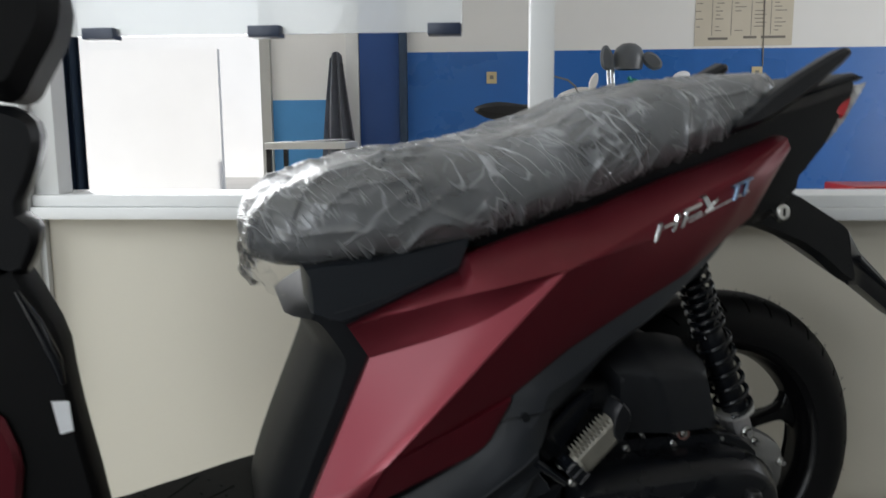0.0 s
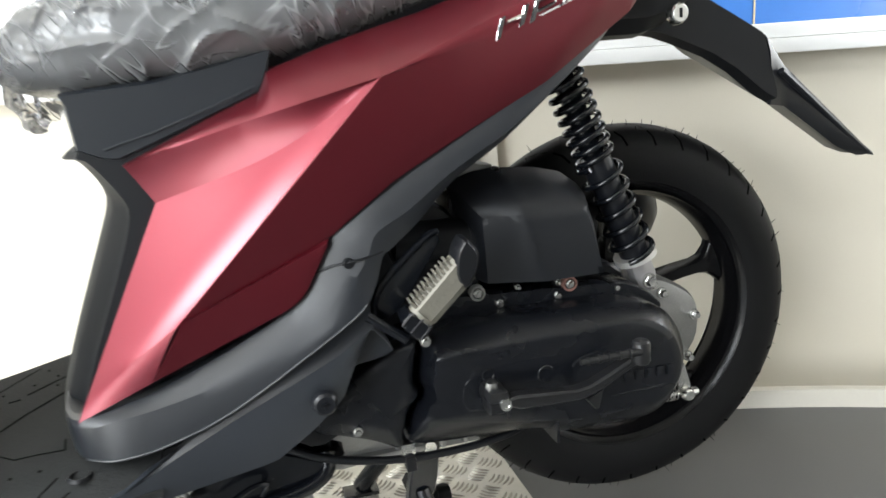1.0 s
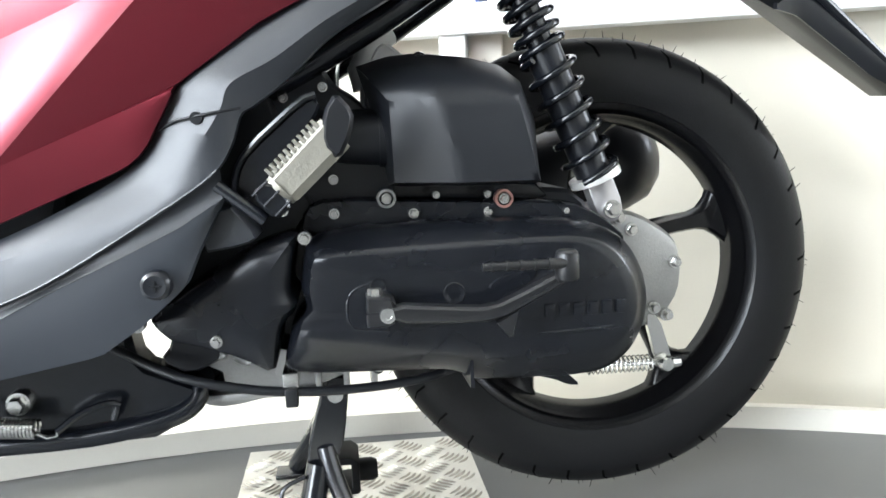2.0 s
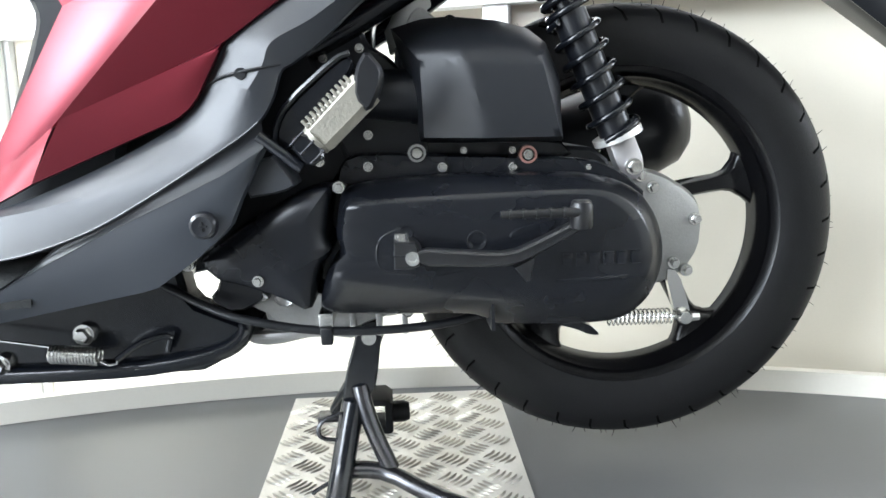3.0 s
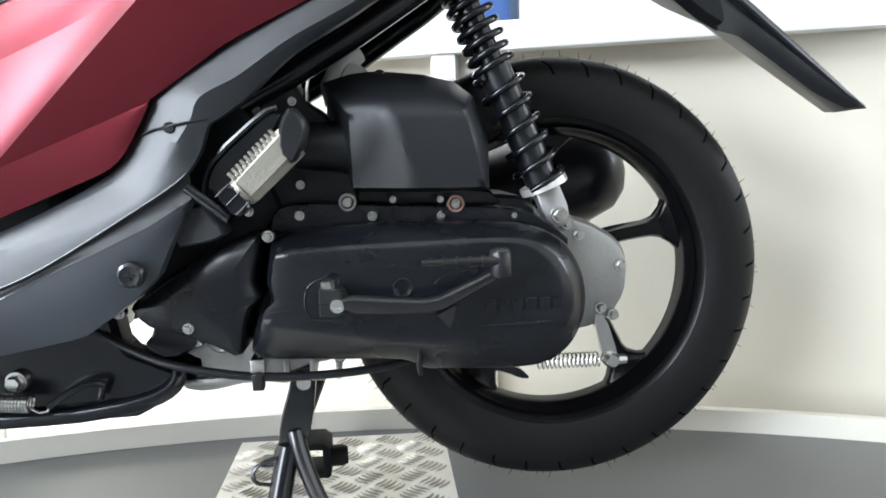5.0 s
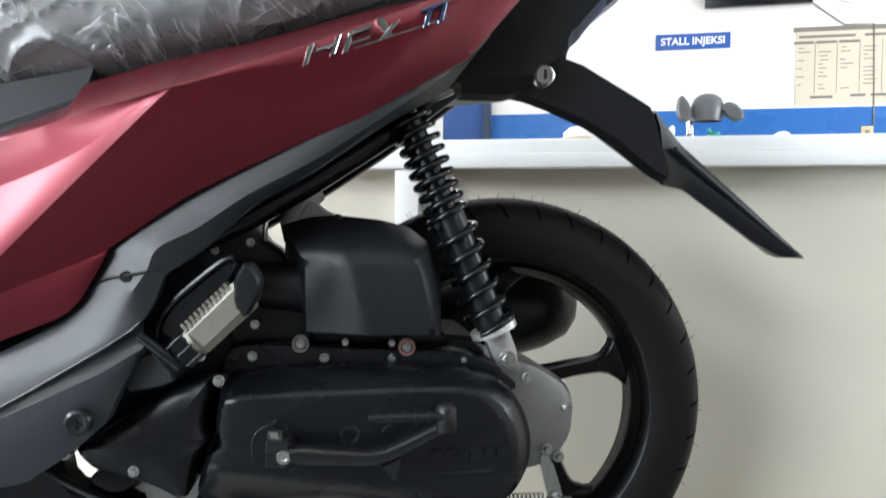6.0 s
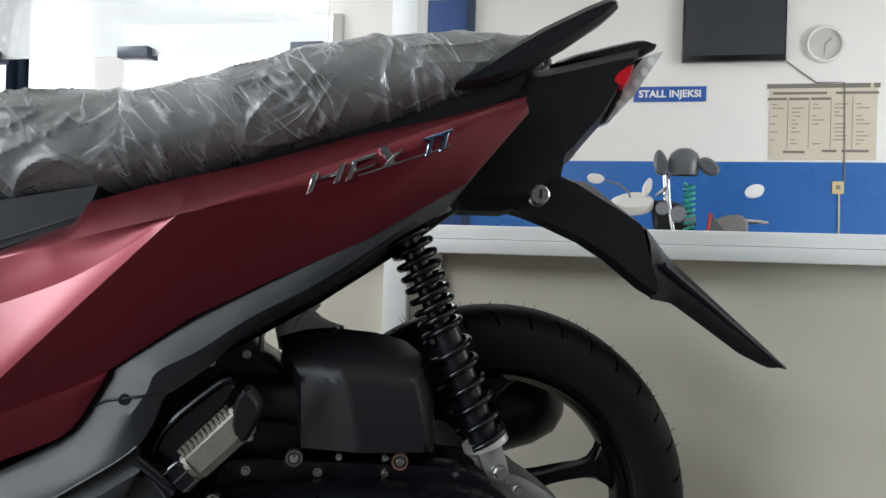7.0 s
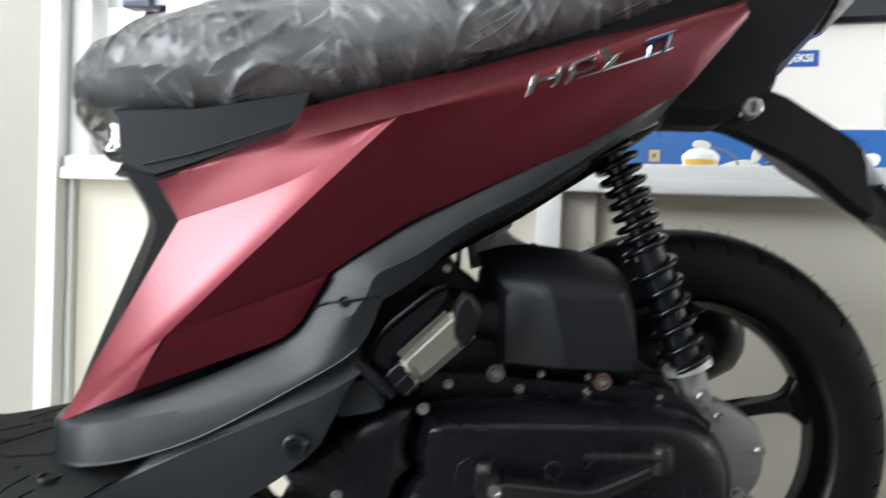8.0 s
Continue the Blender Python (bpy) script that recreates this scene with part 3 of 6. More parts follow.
TAIL_TOP = [UPPER[-1], (-0.295, -0.158, 0.682), (-0.188, -0.150, 0.717), (-0.110, -0.143, 0.738), (-0.0217, -0.138, 0.766)]
SHOULDER = [K1, (-0.300, -0.2215, 0.6485), (-0.2385, -0.207, 0.672), (-0.110, -0.188, 0.7265), (-0.0225, -0.152, 0.7635)]
FLANK = [K1, (-0.300, -0.2250, 0.6395), (-0.2385, -0.2145, 0.655), (-0.110, -0.1965, 0.712), (-0.024, -0.157, 0.758)]
BELT = [(-0.4145, -0.213, 0.4845), (-0.346, -0.212, 0.5323), (-0.270, -0.207, 0.5705), (-0.191, -0.199, 0.6066), (-0.085, -0.176, 0.670), (-0.020, -0.154, 0.746)]


def facet(bm, top, left, bottom, right):
    """A smooth four-sided sheet through its four border lines."""
    n, m = len(top), len(left)
    grid = []
    for i in range(n):
        g = i / (n - 1)
        row = []
        for j in range(m):
            f = j / (m - 1)
            corners = top[0].lerp(top[-1], g).lerp(bottom[0].lerp(bottom[-1], g), f)
            row.append(bm.verts.new(left[j].lerp(right[j], g) + top[i].lerp(bottom[i], f) - corners))
        grid.append(row)
    for i in range(n - 1):
        for j in range(m - 1):
            bm.faces.new((grid[i][j], grid[i + 1][j], grid[i + 1][j + 1], grid[i][j + 1]))


def red_cover():
    bm = bmesh.new()
    mid = (-0.4495, -0.2030, 0.5674)
    strip(bm, UPPER, RIDGE, 40, 8, 0.003)
    top = smooth_line([K0, mid, K1], 31)
    strip(bm, RIDGE, top, 36, 5, -0.0015)
    facet(bm, top, along([K0, D], 25), along([D, K3], 31), along([K1, K2, K3], 25))
    strip(bm, TAIL_TOP, SHOULDER, 40, 6, 0.002)
    strip(bm, SHOULDER, FLANK, 40, 5, 0.0015)
    strip(bm, FLANK, [K2, *BELT], 44, 12, 0.004)
    step = [(-0.5525, -0.2195, 0.4255), (-0.4165, -0.2165, 0.4815)]
    strip(bm, [K2, BELT[0]], step, 18, 1)
    strip(bm, step, [K3, (-0.457, -0.214, 0.4225), (-0.4415, -0.215, 0.4345), (-0.4165, -0.2155, 0.478)], 20, 5, 0.001)
    return thicken(bm, 0.012)


left = red_cover()
wp("side_cover", left, RED, "maroon satin side cover with angular facets", smooth=11)
right = red_cover()
for v in right.verts:
    v.co.y = -v.co.y
    v.co.x = max(v.co.x, -0.56)
wp("side_cover", right, RED, "maroon satin side cover with angular facets", smooth=11)

# grey lower trim under the cover: upper edge, crease and lower edge, from the tail down and round the spine
TRIM = [
    ((-0.0580, -0.1480, 0.7000), (-0.0760, -0.1490, 0.6770), (-0.1034, -0.1427, 0.6418)),
    ((-0.1379, -0.1814, 0.6470), (-0.1417, -0.1858, 0.6281), (-0.1624, -0.1787, 0.6063)),
    ((-0.2109, -0.1984, 0.6030), (-0.2253, -0.2078, 0.5707), (-0.2343, -0.1978, 0.5565)),
    ((-0.2894, -0.2030, 0.5642), (-0.2914, -0.2140, 0.5342), (-0.2900, -0.2035, 0.5224)),
    ((-0.3525, -0.2060, 0.5275), (-0.3370, -0.2170, 0.5033), (-0.3283, -0.2075, 0.4878)),
    ((-0.3974, -0.2070, 0.4990), (-0.3707, -0.2195, 0.4851), (-0.3550, -0.2120, 0.4680)),
    ((-0.4153, -0.2070, 0.4812), (-0.3800, -0.2205, 0.4660), (-0.3661, -0.2145, 0.4603)),
    ((-0.4320, -0.2060, 0.4527), (-0.3925, -0.2210, 0.4470), (-0.3748, -0.2170, 0.4365)),
    ((-0.4486, -0.2055, 0.4288), (-0.4120, -0.2215, 0.4205), (-0.3900, -0.2235, 0.4150)),
    ((-0.4697, -0.2050, 0.4122), (-0.4396, -0.2215, 0.3971), (-0.4321, -0.2260, 0.3873)),
    ((-0.5214, -0.2050, 0.3863), (-0.5174, -0.2215, 0.3665), (-0.5185, -0.2270, 0.3380)),
    ((-0.5836, -0.2045, 0.3610), (-0.5760, -0.2200, 0.3510), (-0.5800, -0.2250, 0.3150)),
    ((-0.6200, -0.2030, 0.3500), (-0.6200, -0.2160, 0.3430), (-0.6206, -0.2200, 0.3070)),
    ((-0.6440, -0.1985, 0.3430), (-0.6440, -0.2060, 0.3360), (-0.6420, -0.2080, 0.3045)),
    ((-0.6620, -0.1850, 0.3390), (-0.6630, -0.1880, 0.3320), (-0.6600, -0.1880, 0.3030)),
    ((-0.6740, -0.1500, 0.3370), (-0.6750, -0.1500, 0.3300), (-0.6730, -0.1500, 0.3030)),
    ((-0.6800, -0.1000, 0.3360), (-0.6810, -0.1000, 0.3290), (-0.6790, -0.1000, 0.3030)),
]


def between_lines(bm, a, b, rows=4, bulge=0.0):
    """A sheet between two lines of equally many points."""
    grid = []
    for p, q in zip(a, b):
        row = []
        for j in range(rows + 1):
            f = j / rows
            v = p.lerp(q, f)
            v.y -= bulge * 4 * f * (1 - f)
            row.append(bm.verts.new(v))
        grid.append(row)
    for c, e in zip(grid, grid[1:]):
        for j in range(rows):
            bm.faces.new((c[j], e[j], e[j + 1], c[j + 1]))


upper, crease, lower = (smooth_line([station[k] for station in TRIM], 150) for k in range(3))
for flip in (1, -1):
    bm = bmesh.new()
    between_lines(bm, upper, crease, 4, 0.001)
    between_lines(bm, crease, lower, 4, 0.0008)
    thicken(bm, 0.014)
    for v in bm.verts:
        v.co.y *= flip
        if flip < 0:
            v.co.x = max(v.co.x, -0.58)
    wp("lower_trim", bm, GREY, "dark grey lower trim", smooth=22)
    # Black sheet added behind the gap, so that it reads as shade.
    behind = bmesh.new()
    strip(behind, [(x, y + 0.016, z + 0.004) for x, y, z in BELT[:5]], [p + Vector((0, 0.010, -0.006)) for p in reversed(upper[2:58])], 30, 2)
    bmesh.ops.solidify(behind, geom=behind.faces[:], thickness=0.003)
    for v in behind.verts:
        v.co.y *= flip
    wp("cover_flange", behind, MATTE, "matt black sheet added for the shade in the cover gap")

bm = bmesh.new()
between_lines(bm, upper[105:], [Vector((p.x + 0.022, p.y * 0.72, p.z - 0.001)) for p in upper[105:]], 2)
bmesh.ops.solidify(bm, geom=bm.faces[:], thickness=0.003)
wp("trim_shelf", bm, GREY, "inner shelf of the trim against the spine", smooth=30)

# floorboard side panel with a ledge under the trim
EDGE = [(-0.3827, -0.2245, 0.3967), (-0.4182, -0.2270, 0.3748), (-0.4686, -0.2280, 0.3517), (-0.5193, -0.2285, 0.3295), (-0.5704, -0.2285, 0.3045), (-0.6218, -0.2290, 0.2780), (-0.6700, -0.2280, 0.2640), (-0.7600, -0.2240, 0.2440), (-0.9200, -0.2000, 0.2240)]
SKIRT = [(-0.3834, -0.2180, 0.3966), (-0.4059, -0.2200, 0.3534), (-0.4176, -0.2200, 0.3273), (-0.4493, -0.2200, 0.3005), (-0.4861, -0.2190, 0.2761), (-0.6275, -0.2150, 0.2501), (-0.7000, -0.2120, 0.2350), (-0.9200, -0.1850, 0.2150)]
LEDGE = [p + Vector((0, 0.0015, 0.0005)) for p in lower[72:100]] + [Vector((-0.585, -0.2268, 0.302)), Vector((-0.6218, -0.2285, 0.2790))]
for flip in (1, -1):
    bm = strip(bmesh.new(), EDGE, SKIRT, 50, 6, 0.002)
    thicken(bm, 0.02)
    for v in bm.verts:
        v.co.y *= flip
        if flip < 0:
            v.co.z -= 0.05
    wp("floorboard_side", bm, STEPGREY, "dark grey floorboard side panel", smooth=25)
bm = strip(bmesh.new(), LEDGE, [(x, y - 0.0006, z) for x, y, z in EDGE[:6]], 50, 4, -0.0022)
bmesh.ops.solidify(bm, geom=bm.faces[:], thickness=0.003)
wp("trim_ledge", bm, GREY, "narrow grey ledge under the trim", smooth=20)
wp("trim_gusset", shell([(-0.4095, 0.3509), (-0.3695, 0.3564), (-0.359, 0.3637), (-0.3849, 0.3959)], [(0, -0.150), (0, -0.202), (0.002, -0.205)], 1), GREY)
wp("trim_edge", tube([p + Vector((0, -0.0004, 0)) for p in lower[73:128]], 0.0012, 6), GREY, "fine raised trim edge")


# floorboard and its grooves
def tread(x, y, up=0.0):
    """A point on the rubber, which falls away along the outer edge."""
    z = float(np.interp(x, [-1.1, -1.0, -0.865, -0.784, -0.711, -0.65, -0.6], [0.232, 0.240, 0.254, 0.272, 0.289, 0.300, 0.303]))
    return (x, y, z + up + float(np.interp(y, [-0.228, -0.205, -0.17, 0], [-0.032, -0.012, 0, 0])))


bm = bmesh.new()
columns = [[bm.verts.new(tread(-1.10 + 0.01 * i, y)) for y in (-0.2265, -0.220, -0.213, -0.205, -0.19, -0.17, -0.12, -0.06, 0.0, 0.06, 0.12, 0.15, 0.165)] for i in range(52)]
for a, b in zip(columns, columns[1:]):
    for k in range(12):
        bm.faces.new((a[k], b[k], b[k + 1], a[k + 1]))
made = bmesh.ops.extrude_face_region(bm, geom=bm.faces[:])["geom"]
for v in made:
    if isinstance(v, bmesh.types.BMVert):
        v.co.z -= 0.006
bmesh.ops.recalc_face_normals(bm, faces=bm.faces[:])
board = wp("floorboard", bm, RUBBERMAT, "black rubber floorboard with moulded grooves", smooth=35)
# Grooves drawn as thin tubes, with their shade put into a near-black colour.
groove = bmesh.new()
GROOVES = [[(-0.816, 0.095), (-0.762, 0.148)], [(-0.76, 0.058), (-0.713, 0.077)], [(-0.78, 0.054), (-0.766, 0.05)], [(-0.85, 0.018), (-0.771, -0.037), (-0.746, -0.009), (-0.705, 0.021)], [(-0.796, -0.058), (-0.771, -0.037)], [(-0.783, -0.069), (-0.733, -0.13), (-0.682, -0.15), (-0.686, -0.123)], [(-0.837, 0.039), (-0.788, 0.047)], [(-0.796, -0.116), (-0.767, -0.102)], [(-0.703, -0.211), (-0.683, -0.191)], [(-0.686, -0.216), (-0.671, -0.21)], [(-0.75, -0.181), (-0.747, -0.186), (-0.742, -0.183)]]
for back in (0.0, 0.165):
    for line in GROOVES:
        tube([tread(x - back, y, 0.0001) for x, y in ((a[0] + (b[0] - a[0]) * f / 4, a[1] + (b[1] - a[1]) * f / 4) for a, b in zip(line, line[1:]) for f in range(5))], 0.0009, 5, groove)
    for x, y in ((-0.747, 0.125), (-0.73, 0.09), (-0.724, 0.054), (-0.757, 0.086), (-0.794, 0.088), (-0.837, 0.143), (-0.701, -0.175), (-0.728, -0.171), (-0.773, -0.155), (-0.821, 0.024)):
        lathe([(0, 0.0009), (0.0016, 0.0007), (0.0022, -0.0004)], tread(x - back, y), "z", 8, groove)
wp("tread_pattern", groove, shader("groove_shade", (0.002, 0.002, 0.002), 0.8, specular=0.05), "fine near-black ridges for the shaded floorboard grooves", board)
wp("floorboard_plug", lathe([(0, -0.003), (0.007, -0.003), (0.0085, 0.0018), (0.0105, 0.0022), (0.012, -0.001)], tread(-0.662, -0.200, 0.001), "z", 20), BLACK, "", board)

# black spine between floorboard and seat
SPINE_EDGE = [(-0.6550, 0.5665), (-0.6368, 0.5700), (-0.6165, 0.5382), (-0.6134, 0.5216), (-0.6265, 0.4880), (-0.6431, 0.4470), (-0.6599, 0.4055), (-0.6737, 0.3694), (-0.6859, 0.3324), (-0.6907, 0.3035), (-0.6847, 0.2700)]
SPINE_FACE = [(-0.6290, 0.5720), (-0.6180, 0.5715), (-0.5960, 0.5400), (-0.5860, 0.5200), (-0.5960, 0.4880), (-0.6110, 0.4500), (-0.6270, 0.4120), (-0.6420, 0.3760), (-0.6560, 0.3400), (-0.6640, 0.3100), (-0.6600, 0.2760)]
INSIDE = [(-0.56, 0.28), (-0.52, 0.45), (-0.47, 0.56), (-0.50, 0.61), (-0.60, 0.60)]
wp("centre_cover", loft([(SPINE_EDGE + INSIDE, 0.07), (SPINE_EDGE + INSIDE, -0.085), (between(SPINE_EDGE, SPINE_FACE, 0.35) + INSIDE, -0.118), (between(SPINE_EDGE, SPINE_FACE, 0.8) + INSIDE, -0.138), (SPINE_FACE + INSIDE, -0.150)], 110), COVERGREY, "black moulded centre cover below the seat", smooth=40)
wp("seat_base", shell([(-0.631, 0.630), (-0.628, 0.6185), (-0.6245, 0.5790), (-0.6050, 0.5690), (-0.5887, 0.5660), (-0.5549, 0.5780), (-0.5014, 0.5990), (-0.4556, 0.6165), (-0.4470, 0.6370), (-0.443, 0.658), (-0.50, 0.646), (-0.55, 0.636), (-0.60, 0.633)], [(0.02, -0.02), (0, -0.08), (0, -0.147), (0.003, -0.154)], 0), SEATGREY, "dark grey seat base", smooth=30)
wp("seat_base_lip", tube([(-0.600, -0.1555, 0.5780), (-0.5549, -0.1565, 0.5900), (-0.5014, -0.158, 0.6085), (-0.4600, -0.158, 0.6240)], 0.0009, 8), SEATGREY, "")
sp("seat_pan", shell([(-0.50, 0.63), (-0.44, 0.67), (-0.10, 0.79), (0.0, 0.80), (-0.04, 0.745), (-0.24, 0.68), (-0.36, 0.64)], [(0, 0.125), (0, -0.125)], 1), BLACK)

# seat and its wrapping
SEAT = [(-0.676, 0.644, 0.664, 0.06), (-0.664, 0.635, 0.684, 0.100), (-0.636, 0.627, 0.706, 0.132), (-0.592, 0.623, 0.724, 0.148), (-0.55, 0.626, 0.736, 0.155), (-0.50, 0.632, 0.746, 0.158), (-0.41, 0.645, 0.752, 0.158), (-0.355, 0.660, 0.764, 0.158), (-0.299, 0.677, 0.784, 0.156), (-0.248, 0.694, 0.804, 0.153), (-0.19, 0.712, 0.819, 0.150), (-0.123, 0.738, 0.829, 0.142), (-0.055, 0.762, 0.838, 0.125), (-0.01, 0.785, 0.840, 0.100), (0.012, 0.80, 0.832, 0.06)]


def seat_skin(grow, rough, n=90, around=56):
    bm = bmesh.new()
    keys = np.array(SEAT)
    rings = []
    for i in range(n):
        f = i / (n - 1)
        x = SEAT[0][0] + (SEAT[-1][0] - SEAT[0][0]) * f
        low, high, half = (np.interp(x, keys[:, 0], keys[:, k]) for k in (1, 2, 3))
        low, high, half = low - grow, high + grow, half + grow
        ring = []
        for k in range(around):
            a = k * math.tau / around
            c, s = math.cos(a), math.sin(a)
            y = half * math.copysign(abs(c) ** 0.62, c)
            if s < 0:
                y = half * math.copysign(abs(c) ** 0.36, c)
            z = (low + high) / 2 + (high - low) / 2 * math.copysign(abs(s) ** 0.75, s)
            y *= 1 - 0.16 * max(0, (z - low) / (high - low) - 0.35)
            p = Vector((x - grow * (1 - 2 * f), y, z))
            if rough:
                fold = 0.5 * noise.noise((x * 14 + z * 20, y * 9, z * 10))
                for w, (ax, az, often, size) in enumerate(((0.80, -0.60, 19, 1.0), (0.86, 0.50, 15, 0.8), (0.72, -0.70, 37, 0.55))):
                    q = (x * ax + (z - 0.5 * abs(y)) * az) * often + 2.2 * noise.noise((x * 8, y * 8, z * 8 + 3.7 * w)) + 0.37 * w
                    here = min(1.0, max(0.0, 0.35 + 2.4 * noise.noise((x * 13 + 9.1 * w, y * 11, z * 15))))
                    fold += size * here * abs((q % 1.0) * 2 - 1) ** 5
                p += Vector((0, math.copysign(1, y) * abs(c) ** 0.5, 0.7 * s)) * rough * fold
            ring.append(bm.verts.new(p))
        rings.append(ring)
    for a, b in zip(rings, rings[1:]):
        for k in range(around):
            bm.faces.new((a[k - 1], a[k], b[k], b[k - 1]))
    bm.faces.new(rings[0])
    bm.faces.new(rings[-1])
    return bm


sp("seat", seat_skin(0, 0, 60, 40), VINYL, "black vinyl dual seat")
sp("seat_wrap", seat_skin(0.005, 0.0050, 420, 150), FILM, "wrinkled clear plastic film round the seat", smooth=24)
tail_wrap = bmesh.new()
n, m = 24, 16
grid = []
for i in range(n):
    row = []
    for j in range(m):
        f, g = i / (n - 1), j / (m - 1)
        y = -0.13 + 0.26 * f
        x = -0.660 - 0.030 * math.sin(g * 2.6) + 0.014 * noise.noise((f * 9, g * 5, 3.3))
        z = 0.69 - 0.090 * g + 0.012 * noise.noise((f * 7, g * 6, 8.1)) - 0.012 * (1 - abs(2 * f - 1)) * g
        row.append(tail_wrap.verts.new((x + 0.05 * abs(2 * f - 1) ** 2, y + 0.010 * noise.noise((f * 8, g * 8, 1.1)), z)))
    grid.append(row)
for i in range(n - 1):
    for j in range(m - 1):
        tail_wrap.faces.new((grid[i][j], grid[i + 1][j], grid[i + 1][j + 1], grid[i][j + 1]))
sp("wrap_end", tail_wrap, FILMEND, "loose gathered end of the plastic film", smooth=60)

# tail, grab rails, lamp, mudguard
tail = shell([(-0.16, 0.72), (-0.03, 0.790), (0.017, 0.800), (0.112, 0.828), (0.122, 0.826), (0.112, 0.806), (0.098, 0.780), (0.078, 0.742), (0.050, 0.710), (0.045, 0.702), (0.033, 0.692), (0.031, 0.670), (-0.02, 0.634), (-0.10, 0.634), (-0.14, 0.66)], [(0.02, 0.112), (0.005, 0.100), (0, 0.085), (0, -0.085), (0.005, -0.100), (0.02, -0.112)], 1)
for v in tail.verts:
    v.co.z += 0.25 * max(0, v.co.y + 0.09) * min(1, max(0, (0.69 - v.co.z) / 0.05))
sp("tail_body", tail, BLACK, "black tail body", smooth=30)
sp("tail_cowl", shell([(0.010, 0.795), (0.030, 0.812), (0.112, 0.836), (0.128, 0.838), (0.143, 0.829), (0.120, 0.822)], [(0.008, 0.092), (0, 0.084), (0, -0.086), (0.004, -0.094)], 1), SATIN, "black tail cover")
for y in (-0.128, 0.128):
    sp("grab_rail", shell([(-0.11, 0.752), (-0.025, 0.813), (0.060, 0.858), (0.074, 0.858), (0.075, 0.846), (0.009, 0.799), (-0.05, 0.765)], [(0.006, y + 0.016), (0, y + 0.009), (0, y - 0.009), (0.006, y - 0.016)], 1), SATIN, "black grab rail", smooth=30)
lamp = sp("tail_lamp", shell([(0.148, 0.824), (0.122, 0.818), (0.104, 0.796), (0.094, 0.768), (0.078, 0.742), (0.088, 0.744), (0.114, 0.772)], [(0.004, 0.080), (0, 0.070), (0, -0.078), (0.002, -0.092)], 0), LENS, "clear tail lamp lens")
sp("brake_lens", shell([(0.078, 0.780), (0.083, 0.792), (0.097, 0.802), (0.105, 0.804), (0.103, 0.792), (0.097, 0.778), (0.091, 0.773)], [(0, 0.06), (0, -0.1085), (0.003, -0.1125)], 1), LENSRED, "red brake lamp lens", lamp)
for k in range(5):
    f = k / 4
    sp("reflector_rib", tube([(0.132 - 0.036 * f, 0.070, 0.812 - 0.050 * f), (0.132 - 0.036 * f, -0.0935, 0.812 - 0.050 * f)], 0.0048, 8), PLASTICWHITE, "", lamp)
guard = shell([(0.031, 0.688), (0.110, 0.643), (0.129, 0.631), (0.138, 0.594), (0.150, 0.555), (0.138, 0.546), (0.069, 0.601), (-0.006, 0.633), (-0.04, 0.640), (0.0, 0.68)], [(0.008, 0.088), (0, 0.078), (0, -0.080), (0.006, -0.096)], 1)
for v in guard.verts:
    v.co.z += 0.32 * max(0, v.co.y + 0.082) * min(1, max(0, (0.69 - v.co.z) / 0.05))
fender = sp("rear_mudguard", guard, BLACK, "black rear mudguard", smooth=30)
flap = bmesh.new()
strip(flap, [(0.130, -0.088, 0.628), (0.165, -0.075, 0.594), (0.333, -0.046, 0.468)], [(0.138, -0.085, 0.547), (0.169, -0.072, 0.543), (0.267, -0.052, 0.485), (0.312, -0.043, 0.469)], 20, 4, 0.004)
strip(flap, [(0.130, -0.088, 0.628), (0.165, -0.075, 0.594), (0.333, -0.046, 0.468)], [(0.130, 0.08, 0.628), (0.165, 0.07, 0.598), (0.340, 0.046, 0.468)], 20, 8, 0.0)
bmesh.ops.remove_doubles(flap, verts=flap.verts[:], dist=0.001)
bmesh.ops.solidify(flap, geom=flap.faces[:], thickness=0.004)
sp("mud_flap", flap, SATIN, "glossy black mudguard tip", fender, smooth=25)
sp("mudguard_rib", tube([(0.150, -0.092, 0.585), (0.24, -0.068, 0.525), (0.318, -0.05, 0.472)], 0.004, 8), SATIN, "", fender)
lock = sp("seat_lock", lathe([(0, -0.006), (0.0085, -0.006), (0.0105, -0.004), (0.0115, 0.004)], (-0.002, -0.1185, 0.655), n=28), ZINC, "round seat lock")
sp("keyhole", box(-0.0035, -0.0005, -0.1255, -0.1243, 0.6505, 0.6605, 0.0005), BLACK, "", lock)

BLUECHROME = shader("blue_tinted_chrome", (0.30, 0.42, 0.62), 0.10, 1.0, 0.02, 300, 0.03, 30)
# chrome badge: plain slanted shapes where the lettering stands
def on_flank(x):
    """Centre height and surface of the flank along the badge."""
    f = (x + 0.2446) / 0.137
    return 0.649 + 0.052 * f, -0.2135 + 0.0165 * f


badge = wp("badge", shell([(-0.238, 0.6525), (-0.108, 0.7020), (-0.108, 0.7035), (-0.238, 0.6540)], [(0, -0.190), (0, -0.2145)], 0), CHROME, "raised chrome badge of slanted shapes")
for v in badge.data.vertices:
    v.co.y += 0.0165 * (v.co.x + 0.2446) / 0.137
